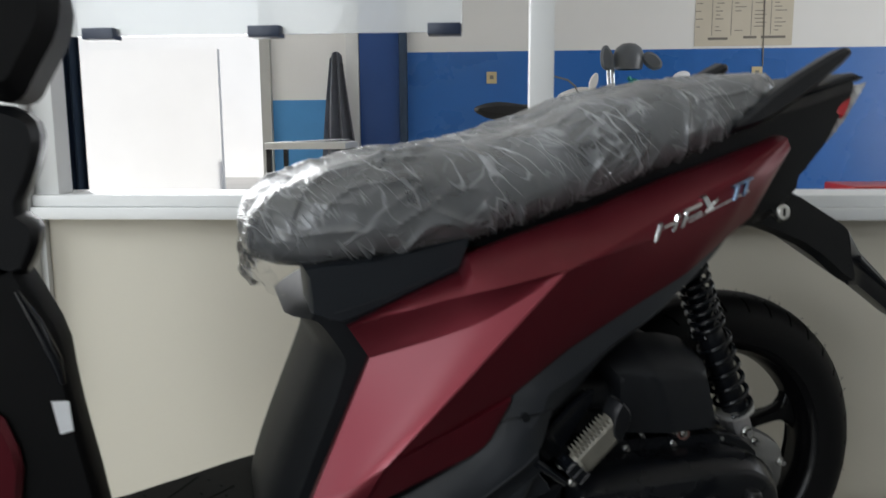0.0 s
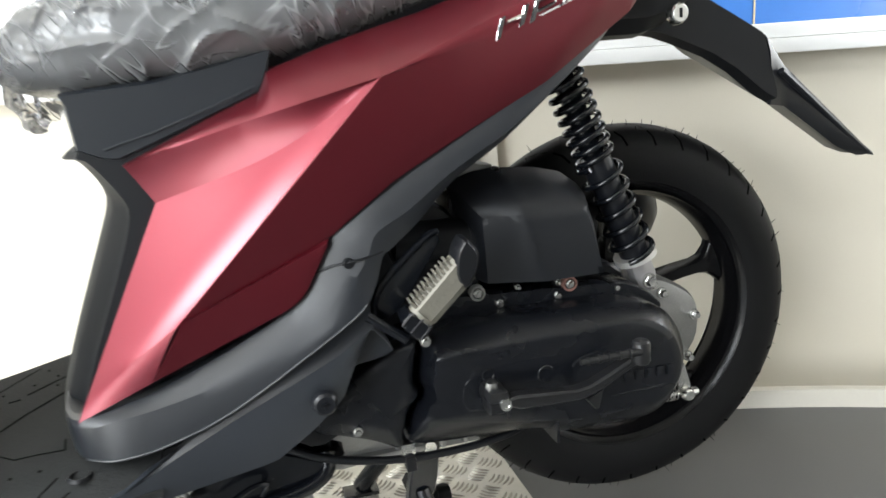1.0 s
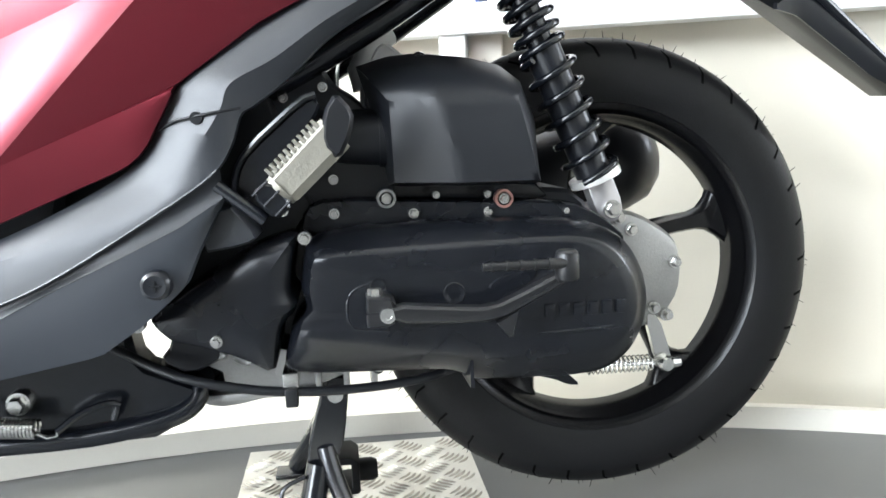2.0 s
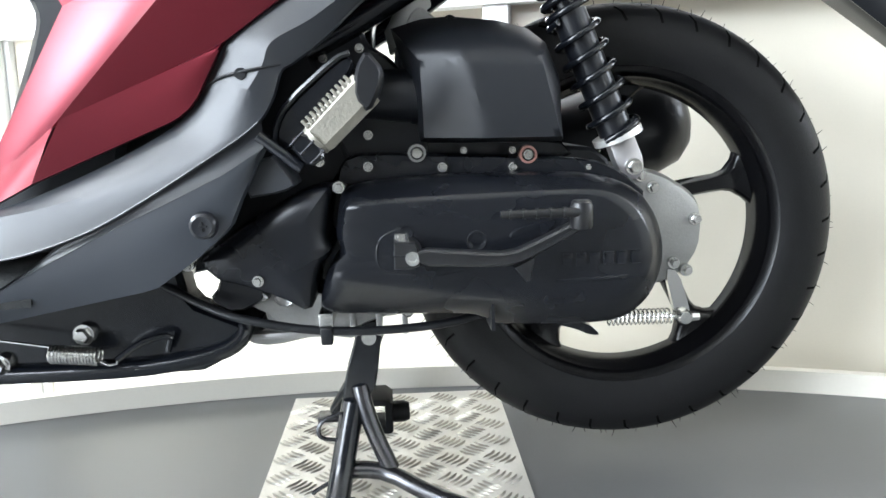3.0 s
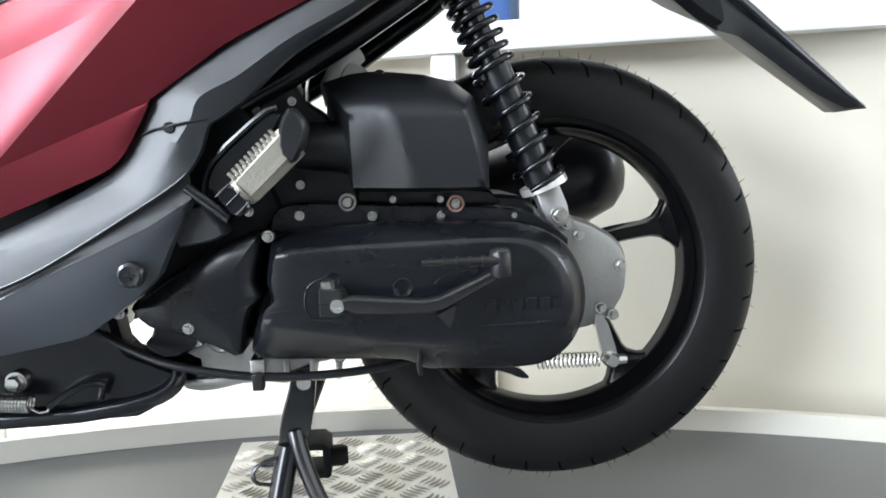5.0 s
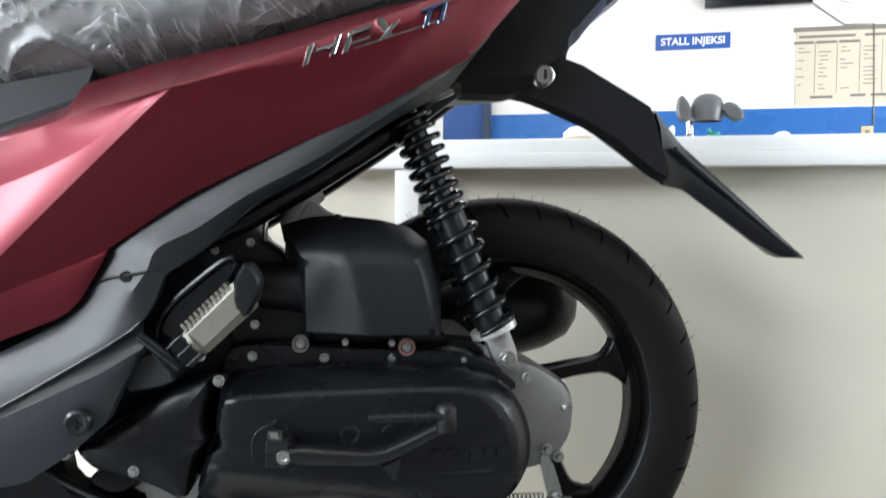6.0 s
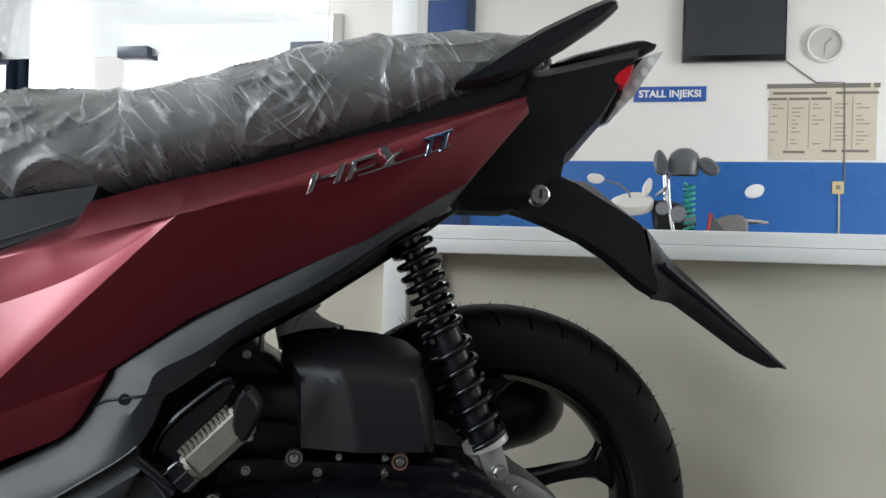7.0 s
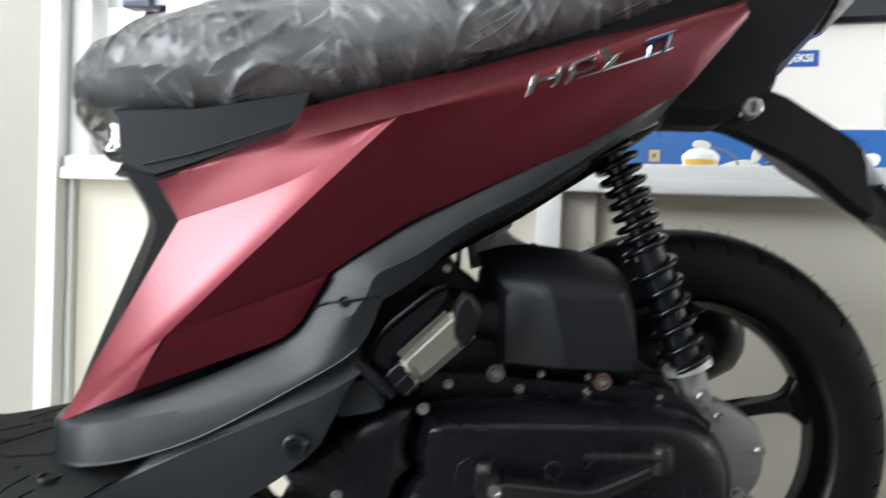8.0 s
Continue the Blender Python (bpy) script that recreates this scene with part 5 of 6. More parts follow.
# silencer on the far side
sil = wp("silencer", tube([(-0.26, 0.135, 0.30), (-0.20, 0.135, 0.325), (0.045, 0.135, 0.398), (0.076, 0.135, 0.408), (0.094, 0.135, 0.414), (0.103, 0.135, 0.417), (0.106, 0.135, 0.418)], [0.03, 0.060, 0.068, 0.062, 0.047, 0.030, 0.010], 32), SATIN, "matt black exhaust silencer", smooth=50)
wp("tail_pipe", tube([(0.085, 0.165, 0.395), (0.112, 0.165, 0.404)], 0.012, 14), ZINC, "", sil)

# kick starter
kick = wp("kick_starter", tube([(-0.263, -0.192, 0.300), (-0.263, -0.232, 0.300)], 0.012, 20), KICKGREY, "black kick starter lever folded against the cover")
wp("clamp", shell([(-0.2754, 0.3125), (-0.2565, 0.3115), (-0.2534, 0.3030), (-0.2538, 0.2908), (-0.2599, 0.2880), (-0.2758, 0.2885)], [(0.001, -0.205), (0, -0.207), (0, -0.233), (0.0015, -0.235)], 0), KICKGREY, "", kick)
wp("clamp_slot", box(-0.2762, -0.2640, -0.2358, -0.2100, 0.2996, 0.3010), BLACK, "", kick)
wp("bolt", lathe([(0, -0.0015), (0.0030, -0.0015), (0.0034, -0.0032), (0.0062, -0.0032), (0.0068, -0.001), (0.0068, 0.003)], (-0.2594, -0.2355, 0.2982), n=24), ZINC, "", kick)
wp("bolt", lathe([(0, 0.006), (0.006, 0.006), (0.0065, 0), (0.0065, -0.004)], (-0.2685, -0.222, 0.3125), "z", 6), ZINC, "", kick)
wp("arm", shell([(-0.2567, 0.3068), (-0.2096, 0.3022), (-0.1747, 0.2995), (-0.1470, 0.3112), (-0.1143, 0.3268), (-0.1085, 0.3190), (-0.1395, 0.3027), (-0.1698, 0.2880), (-0.2099, 0.2889), (-0.2547, 0.2914)], [(0.002, -0.222), (0, -0.2245), (0, -0.2365), (0.0022, -0.239), (0.004, -0.2385)], 1), KICKGREY, "", kick, smooth=30)
wp("arm_web", shell([(-0.1712, 0.2862), (-0.1520, 0.2960), (-0.1572, 0.2744), (-0.1613, 0.2735)], [(0, -0.224), (0, -0.2345), (0.001, -0.236)], 0), KICKGREY, "", kick)
wp("hinge", lathe([(0, 0.0005), (0.0085, 0.0005), (0.0098, 0.0025), (0.0098, 0.0200), (0.0090, 0.0215), (0.0090, 0.0232), (0.0070, 0.0252), (0, 0.0256)], (-0.1137, -0.243, 0.3195), "z", 28), KICKGREY, "", kick)
pedal = wp("pedal", tube([(-0.1150, -0.247, 0.3350), (-0.1180, -0.249, 0.3350), (-0.1840, -0.250, 0.3352)], [0.0048, 0.0044, 0.0032], 12), KICKGREY, "ribbed black pedal", kick)
for k in range(5):
    x = -0.1770 + 0.0115 * k
    wp("rib", tube([(x, -0.250, 0.3352), (x + 0.0028, -0.250, 0.3352)], 0.0043 + 0.0002 * k, 12), KICKGREY, "", pedal)

# passenger foot peg
P0, P1 = Vector((-0.330, -0.212, 0.407)), Vector((-0.2885, -0.212, 0.4455))
d = (P1 - P0).normalized()
s = Vector((-d.z, 0, d.x))
peg = bmesh.new()
rings = []
for f, w, t in ((0, 0.0130, 0.009), (0.05, 0.0138, 0.010), (0.92, 0.0145, 0.011), (1.0, 0.0142, 0.0105)):
    c = P0.lerp(P1, f)
    rings.append([peg.verts.new(c + s * p * w + Vector((0, q * t, 0))) for p, q in ((-1, -0.5), (-0.55, -1), (0.6, -1), (1, -0.6), (1, 0.6), (0.5, 1), (-0.6, 1), (-1, 0.5))])
for a, b in zip(rings, rings[1:]):
    for j in range(8):
        peg.faces.new((a[j - 1], a[j], b[j], b[j - 1]))
peg.faces.new(rings[0])
peg.faces.new(rings[-1])
footpeg = sp("foot_peg", peg, shader("scuffed_peg_alloy", (0.190, 0.180, 0.150), 0.5, 0.4, 0.1, 300, 0.2, 40, 0.2, 300), "folded alloy passenger foot peg with a toothed edge", smooth=30)
for k in range(11):
    c = P0.lerp(P1, 0.05 + 0.085 * k) + s * 0.0150
    tooth = bmesh.new()
    near = [tooth.verts.new(c + d * a + s * b + Vector((0, -0.0095, 0))) for a, b in ((-0.0015, -0.004), (0.0015, -0.004), (0.0011, 0.0032), (-0.0011, 0.0032))]
    far = [tooth.verts.new(v.co + Vector((0, 0.016, 0))) for v in near]
    tooth.faces.new(near)
    tooth.faces.new(far[::-1])
    for a in range(4):
        tooth.faces.new((near[a], near[a - 1], far[a - 1], far[a]))
    bmesh.ops.recalc_face_normals(tooth, faces=tooth.faces[:])
    sp("tooth", tooth, footpeg.data.materials[0], "", footpeg)
cap = shell([(-0.296, 0.461), (-0.286, 0.475), (-0.274, 0.460), (-0.276, 0.446), (-0.287, 0.425), (-0.299, 0.437)], [(0.003, -0.196), (0, -0.199), (0, -0.221), (0.003, -0.225)], 1)
sp("end_cap", cap, BLACK, "black rubber end cap", footpeg)
sp("collar", tube([P0 - d * 0.003, P0 + d * 0.001], 0.0128, 18), footpeg.data.materials[0], "bright collar", footpeg)
sp("hinge_block", shell([(-0.352, 0.405), (-0.339, 0.415), (-0.322, 0.396), (-0.336, 0.384)], [(0, -0.195), (0, -0.222), (0.002, -0.224)], 1), GLOSS, "", footpeg)
for k in range(3):
    c = Vector((-0.3505 + 0.0075 * k, -0.2250, 0.4035 - 0.0075 * k))
    sp("hinge_pin", tube([c, c + Vector((0.0115, 0, 0.0105))], 0.0009, 8), STEEL, "bright hinge edge", footpeg)
bracket = sp("peg_bracket", shell([(-0.369, 0.396), (-0.366, 0.418), (-0.356, 0.434), (-0.312, 0.470), (-0.303, 0.473), (-0.299, 0.466), (-0.308, 0.452), (-0.335, 0.415), (-0.350, 0.400)], [(0.003, -0.165), (0, -0.170), (0, -0.183), (0.002, -0.186)], 1), GLOSS, "gloss black peg bracket")
sp("bracket_edge", tube([(-0.371, -0.186, 0.398), (-0.368, -0.187, 0.419), (-0.357, -0.187, 0.436), (-0.313, -0.187, 0.472), (-0.302, -0.187, 0.475)], 0.003, 8, smooth_path=1), GLOSS, "", bracket)
sp("bracket_bar", tube([(-0.378, -0.205, 0.411), (-0.345, -0.208, 0.384)], 0.005, 10), GLOSS, "", bracket)
for x, z in ((-0.335, 0.478), (-0.318, 0.462), (-0.300, 0.486)):
    sp("bolt", bolt(x, -0.102, z, 0.004, 0.006), ZINC, "small bolt")

for x, y, z, r in ((-0.3403, -0.185, 0.3815, 0.0042), (-0.2979, -0.12, 0.4025, 0.0042), (-0.2055, -0.136, 0.3853, 0.0030), (-0.1578, -0.136, 0.3839, 0.0030)):
    wp("bolt", bolt(x, y, z, r, 0.007), ZINC, "small zinc bolt")

# trim fixings
sp("trim_screw", lathe([(0, -0.003), (0.008, -0.004), (0.0105, -0.002), (0.0115, 0.003)], (-0.425, -0.2195, 0.343), n=24), SATIN, "black cross-head trim screw")
cross = box(-0.429, -0.421, -0.2245, -0.2228, 0.3423, 0.3437)
box(-0.4257, -0.4243, -0.2245, -0.2228, 0.339, 0.347, bm=cross)
sp("screw_cross", cross, BLACK)
wp("trim_plug", lathe([(0, -0.001), (0.0048, -0.001), (0.0054, 0.004)], (-0.3991, -0.2190, 0.4594), n=20), BLACK, "round black trim plug")
wp("trim_seam", tube([(-0.4310, -0.2065, 0.4510), (-0.4147, -0.2140, 0.4581), (-0.4001, -0.2190, 0.4605), (-0.3840, -0.2215, 0.4630), (-0.3657, -0.2150, 0.4660)], 0.0013, 8), BLACK, "dark panel seam")

# under-floor frame, side stand spring, cables
under = sp("underfloor_frame", shell([(-0.80, 0.222), (-0.70, 0.245), (-0.60, 0.278), (-0.495, 0.300), (-0.482, 0.286), (-0.476, 0.252), (-0.445, 0.238), (-0.424, 0.228), (-0.424, 0.207), (-0.450, 0.192), (-0.475, 0.180), (-0.67, 0.186), (-0.80, 0.188)], [(0.004, -0.086), (0, -0.090), (0, -0.115), (0.006, -0.122)], 1), GLOSS, "gloss black frame under the floorboard", smooth=30)
sp("frame_pipe", tube([(-0.80, -0.125, 0.195), (-0.55, -0.125, 0.190), (-0.47, -0.125, 0.198), (-0.43, -0.12, 0.210), (-0.426, -0.11, 0.232)], 0.009, 12, smooth_path=2), GLOSS, "", under)
wp("stand_rod", tube([(-0.5478, -0.158, 0.1960), (-0.530, -0.152, 0.2085), (-0.512, -0.146, 0.2140), (-0.4984, -0.144, 0.2136), (-0.5010, -0.142, 0.2060), (-0.5045, -0.138, 0.1975)], 0.0035, 8, smooth_path=1), GLOSS, "", under)
wp("stand_spring", coil((-0.6094, -0.158, 0.2045), (-0.5640, -0.158, 0.2005), 0.0080, 0.0016, 15), ZINC, "bright zinc side stand spring")
wp("spring_hook", tube([(-0.5640, -0.158, 0.1960), (-0.5560, -0.158, 0.1915), (-0.5480, -0.158, 0.1925), (-0.5475, -0.157, 0.1985)], 0.0016, 6), ZINC)
wp("spring_wire", tube([(-0.70, -0.156, 0.228), (-0.645, -0.158, 0.2185), (-0.609, -0.158, 0.2120)], 0.0014, 6), ZINC)
for x, z in ((-0.574, 0.229), (-0.655, 0.203)):
    sp("bolt", bolt(x, -0.128, z, 0.009, 0.009), ZINC, "large zinc bolt")
sp("black_cable", tube([(-0.50, -0.12, 0.272), (-0.46, -0.135, 0.254), (-0.42, -0.145, 0.240), (-0.34, -0.145, 0.2235), (-0.24, -0.14, 0.2235), (-0.19, -0.12, 0.228)], 0.0042, 10, smooth_path=2), BLACK, "black rubber cable")
sp("cable_clip", box(-0.350, -0.339, -0.151, -0.138, 0.214, 0.230, 0.002), BLACK, "black cable clip")
sp("cable_bracket", box(-0.351, -0.338, -0.146, -0.10, 0.230, 0.243, 0.001), ZINC, "zinc cable bracket")

# centre stand
stand = sp("centre_stand", shell([(-0.322, 0.212), (-0.297, 0.214), (-0.296, 0.198), (-0.302, 0.155), (-0.3075, 0.129), (-0.325, 0.119), (-0.333, 0.0985), (-0.339, 0.073), (-0.3525, 0.0755), (-0.343, 0.104), (-0.336, 0.155), (-0.323, 0.196)], [(0, -0.070), (0, -0.082), (0.002, -0.084)], 1), GLOSS, "black steel centre stand")
sp("pivot_bolt", lathe([(0, -0.003), (0.0075, -0.0035), (0.0085, 0)], (-0.309, -0.084, 0.196), n=24), ZINC, "bright pivot pin", stand)
sp("leg", tube([(-0.329, -0.080, 0.122), (-0.334, -0.085, 0.100), (-0.344, -0.098, 0.050), (-0.350, -0.118, DECK + 0.012)], 0.0125, 14, smooth_path=1), GLOSS, "", stand)
sp("foot", box(-0.380, -0.332, -0.135, -0.105, DECK + 0.0035, DECK + 0.010, 0.002), STEEL, "", stand)
sp("brace", tube([(-0.322, -0.080, 0.140), (-0.318, -0.086, 0.118), (-0.306, -0.090, 0.075), (-0.294, -0.092, 0.044)], 0.0095, 14, smooth_path=2), STEEL, "", stand)
sp("cross_tube", tube([(-0.350, -0.092, 0.043), (-0.325, -0.093, 0.045), (-0.298, -0.093, 0.041), (-0.255, -0.125, 0.028), (-0.215, -0.16, 0.026)], 0.0095, 14, smooth_path=1), STEEL, "", stand)
sp("weld", lathe([(0, 0.008), (0.007, 0.005), (0.009, 0.0)], (-0.296, -0.090, 0.046), "z", 12), STEEL, "", stand)
sp("leg", tube([(-0.312, 0.085, 0.150), (-0.335, 0.09, 0.09), (-0.368, 0.125, DECK + 0.014)], 0.0125, 14, smooth_path=1), GLOSS, "", stand)
sp("foot", box(-0.395, -0.345, 0.11, 0.14, DECK + 0.0035, DECK + 0.010, 0.002), STEEL, "", stand)
for points in ([(-0.343, -0.09, 0.113), (-0.366, -0.092, 0.104), (-0.368, -0.092, 0.084), (-0.348, -0.09, 0.080)], [(-0.352, -0.09, 0.034), (-0.376, -0.092, 0.021), (-0.377, -0.092, DECK + 0.008)]):
    sp("hook", tube(points, 0.0024, 8, smooth_path=2), STEEL, "", stand)
sp("bump_stop", shell([(-0.326, 0.088), (-0.320, 0.0985), (-0.297, 0.0985), (-0.289, 0.092), (-0.289, 0.058), (-0.292, 0.055), (-0.316, 0.055), (-0.316, 0.063), (-0.298, 0.063), (-0.298, 0.090), (-0.318, 0.090)], [(0.001, 0.02), (0, 0.018), (0, -0.028), (0.001, -0.030)], 0), MATTE, "bent black stop bracket", stand)
sp("bump_rubber", tube([(-0.290, -0.01, 0.075), (-0.275, -0.01, 0.075), (-0.269, -0.01, 0.075)], [0.0125, 0.0125, 0.010], 20), RUBBER, "black rubber stop", stand)

# leg shield and handlebar end, in view as the shot opens
shield = wp("leg_shield", shell([(-1.06, 0.70), (-0.905, 0.66), (-0.893, 0.637), (-0.868, 0.580), (-0.864, 0.535), (-0.857, 0.485), (-0.845, 0.419), (-0.835, 0.34), (-0.90, 0.26), (-1.02, 0.24), (-1.00, 0.45)], [(0.01, -0.130), (0, -0.140), (0, -0.190), (0.006, -0.200)], 1), MATTE, "black inner leg shield", smooth=30)
wp("shield_back", shell([(-1.12, 0.90), (-1.02, 0.86), (-1.00, 0.60), (-0.99, 0.24), (-1.08, 0.24), (-1.10, 0.60)], [(0.02, 0.19), (0, 0.17), (0, -0.13)], 1), MATTE, "", shield)
wp("shield_trim", tube([(-0.901, -0.203, 0.632), (-0.886, -0.204, 0.600), (-0.873, -0.203, 0.565), (-0.869, -0.201, 0.540)], [0.003, 0.006, 0.006, 0.003], 10), GLOSS, "gloss black edge moulding", shield)
wp("shield_side", shell([(-1.06, 0.60), (-0.925, 0.524), (-0.907, 0.469), (-0.913, 0.425), (-0.93, 0.36), (-1.05, 0.36)], [(0, -0.15), (0, -0.204), (0.006, -0.210)], 1), RED, "maroon front side panel", shield)
wp("label", shell([(-0.880, 0.5225), (-0.8645, 0.5215), (-0.8625, 0.4915), (-0.8745, 0.4890)], [(0, -0.200), (0, -0.2015)], 0), SIGNWHITE, "small white paper label", shield)
wp("inner_pocket", shell([(-1.02, 0.80), (-0.905, 0.805), (-0.876, 0.793), (-0.871, 0.770), (-0.880, 0.739), (-0.897, 0.705), (-0.880, 0.692), (-0.881, 0.671), (-0.897, 0.640), (-1.02, 0.62)], [(0.02, -0.14), (0, -0.16), (0, -0.19), (0.008, -0.20)], 1), BLACK, "black inner pocket moulding", shield, smooth=30)
wp("handlebar_cover", shell([(-1.10, 0.86), (-0.90, 0.803), (-0.884, 0.808), (-0.872, 0.831), (-0.851, 0.868), (-0.846, 0.90), (-0.86, 0.95), (-0.95, 1.0), (-1.05, 1.0)], [(0.03, -0.08), (0, -0.11), (0, -0.19), (0.02, -0.21)], 1), MATTE, "black handlebar cover", smooth=30)

# ---- workshop behind the counter ----
SHOP = ROOM
tv = thing("television", SHOP @ Matrix.Translation((1.29, FAR, 2.35)), "black flat television on the white wall", "television")
part("casing", box(-0.44, 0.44, -0.09, -0.02, 0.0, 0.62, 0.01), GLOSS, tv, local=True)
part("screen", box(-0.422, 0.422, -0.093, -0.088, 0.055, 0.60), SCREEN, tv, "dark unlit screen", local=True)
part("bracket", box(-0.15, 0.15, -0.02, -0.001, 0.2, 0.5), STEEL, tv, local=True)
clock = thing("wall_clock", SHOP @ Matrix.Translation((2.06, FAR, 2.50)), "round white wall clock", "clock")
part("bezel", lathe([(0.132, -0.02), (0.136, -0.045), (0.152, -0.05), (0.163, -0.035), (0.165, -0.001)], (0, 0, 0), n=48), PLASTICWHITE, clock, local=True)
part("face", lathe([(0, -0.018), (0.134, -0.018), (0.134, -0.001)], (0, 0, 0), n=40), shader("clock_face", (0.55, 0.56, 0.53), 0.5), clock, "grey face", local=True)
part("pointers", tube([(-0.005, -0.026, -0.09), (0, -0.026, 0.01)], 0.0025, 6, tube([(0, -0.023, 0), (0.05, -0.023, 0.05)], 0.003, 6)), INK, clock, local=True)
sign = thing("wall_sign", SHOP @ Matrix.Translation((0.757, FAR, 2.078)), "blue sign with white capital letters", "sign")
part("board", box(-0.319, 0.319, -0.012, -0.001, -0.069, 0.069, 0.002), SIGNBLUE, sign, local=True)
words = bpy.data.curves.new("words", "FONT")
words.body, words.size, words.align_x, words.align_y, words.extrude, words.offset = "STALL INJEKSI", 0.090, "CENTER", "CENTER", 0.001, 0.0025
words_ob = new("words", words)
words_ob.data.materials.append(SIGNWHITE)
words_ob.parent, words_ob.matrix_basis = sign, pose(0, -0.0145, 0, 90, 0, 0)
chart = thing("wall_chart", SHOP @ Matrix.Translation((2.06, FAR, 1.823)), "yellowed printed service chart with dark heading bars", "chart")
part("sheet", box(-0.44, 0.44, -0.008, -0.001, -0.335, 0.335), PAPER, chart, local=True)
printed = bmesh.new()
box(-0.465, 0.38, -0.0105, -0.0082, 0.295, 0.335, bm=printed)
box(0.41, 0.46, -0.0105, -0.0082, 0.295, 0.335, bm=printed)
for x0, x1, z in ((-0.42, 0.03, 0.25), (0.10, 0.45, 0.25), (-0.46, -0.30, 0.20), (-0.28, -0.12, 0.20), (-0.10, 0.06, 0.20), (-0.32, -0.14, -0.27), (0.0, 0.12, -0.26), (0.16, 0.38, -0.26)):
    box(x0, x1, -0.0105, -0.0082, z - 0.010, z + 0.012, bm=printed)
for k in range(5):
    for j in range(11):
        if rnd.random() < 0.7:
            x = -0.43 + 0.175 * k + rnd.uniform(-0.01, 0.01)
            box(x, x + rnd.uniform(0.03, 0.11), -0.0103, -0.0082, 0.15 - 0.035 * j, 0.157 - 0.035 * j, bm=printed)
for x in (-0.29, -0.115, 0.065, 0.24):
    box(x, x + 0.004, -0.0102, -0.0082, -0.24, 0.215, bm=printed)
part("print", printed, INK, chart, "dark printed bars and lines", local=True, smooth=0)
for u, z in ((2.20, 1.247), (-0.257, 1.227)):
    outlet = thing("wall_outlet", SHOP @ Matrix.Translation((u, FAR, z)), "small aged wall socket on the blue paint", "socket", "wall sockets")
    part("plate", box(-0.048, 0.048, -0.018, -0.0045, -0.06, 0.05, 0.004), OUTLET, outlet, local=True)
    part("hole", box(-0.018, 0.018, -0.021, -0.017, -0.02, 0.016, 0.003), INK, outlet, local=True)
# White disc added in place of a bright reflection on the gloss paint.
plaque = thing("wall_plaque", SHOP @ Matrix.Translation((1.51, FAR, 1.20)), "white oval standing in for a reflection on the blue wall", "plaque")
part("disc", shell([(-0.085, -0.02), (-0.07, 0.03), (-0.02, 0.062), (0.04, 0.068), (0.08, 0.045), (0.085, 0.01), (0.06, -0.04), (0.0, -0.062), (-0.06, -0.055)], [(0, -0.0045), (0, -0.012), (0.01, -0.02)], 2), SIGNWHITE, plaque, local=True)
solid("socket_cable", tube([(2.21, FAR - 0.012, 1.19), (2.215, FAR - 0.012, 0.9), (2.21, FAR - 0.012, FLOOR + 0.02)], 0.008, 6), OUTLET, "pale cable running down the blue wall", "cable", at=SHOP)
solid("tv_cable", tube([(1.73, FAR - 0.02, 2.37), (1.86, FAR - 0.012, 2.27), (2.00, FAR - 0.012, 2.165), (2.23, FAR - 0.012, 2.165), (2.25, FAR - 0.010, 1.30)], 0.006, 6), INK, "thin dark cable on the wall", "cable", at=SHOP)

door = thing("door_1", SHOP @ Matrix.Translation((-1.13, FAR, FLOOR)), "tall blue painted door with a dark frame", "door", kind="structure")
part("leaf", box(-0.385, -0.005, -0.06, -0.02, 0.02, 3.2, 0.004), DOORBLUE, door, local=True)
part("jamb", box(0.0, 0.07, -0.09, -0.005, 0.0, 3.3, 0.004), NAVY, door, "dark jamb", local=True)
part("stile", box(-0.51, -0.39, -0.07, -0.001, 0.0, 3.3, 0.004), ALUWHITE, door, local=True)
jacket = bmesh.new()
strip(jacket, [(-1.775 + 0.0156 * k, FAR - 0.17 + 0.03 * math.sin(k * 2.1), 1.47 - 0.004 * (k - 4) ** 2) for k in range(9)], [(-1.87 + 0.045 * k, FAR - 0.17 + 0.055 * math.sin(k * 2.1), 0.46 + 0.04 * math.sin(k * 1.3)) for k in range(9)], 64, 24, 0.03)
bmesh.ops.solidify(jacket, geom=jacket.faces[:], thickness=0.02)
solid("jacket", jacket, CLOTH, "dark grey jacket hanging beside the blue door", "jacket", at=SHOP)
desk = thing("work_table", SHOP @ Matrix.Translation((-1.75, 5.3, FLOOR)), "small white work table by the doorway", "table")
part("tabletop", box(-0.38, 0.30, -0.3, 0.3, 0.79, 0.845, 0.006), PLASTICWHITE, desk, local=True)
for x in (-0.35, 0.27):
    for y in (-0.27, 0.27):
        part("leg", box(x - 0.02, x + 0.02, y - 0.02, y + 0.02, 0.0, 0.79), STEEL, desk, local=True)
papers = bmesh.new()
for k in range(5):
    box(-2.02 + 0.09 * k, -1.86 + 0.09 * k, 5.10 + 0.03 * k, 5.35 + 0.03 * k, FLOOR + 0.8453 + 0.004 * k, FLOOR + 0.849 + 0.004 * k, bm=papers)
solid("paper_stack", papers, SIGNWHITE, "loose stack of white papers on the table", "papers", at=SHOP, smooth=0)

# parked motorcycle with a helmet, its top showing above the sill
bike = thing("parked_motorcycle", SHOP @ Matrix.Translation((0.68, 4.65, FLOOR)), "parked motorcycle with white fairing in the workshop", "motorcycle")


def bp(name, bm, material, label="", smooth=40):
    return part(name, bm, material, bike, label, smooth, local=True)


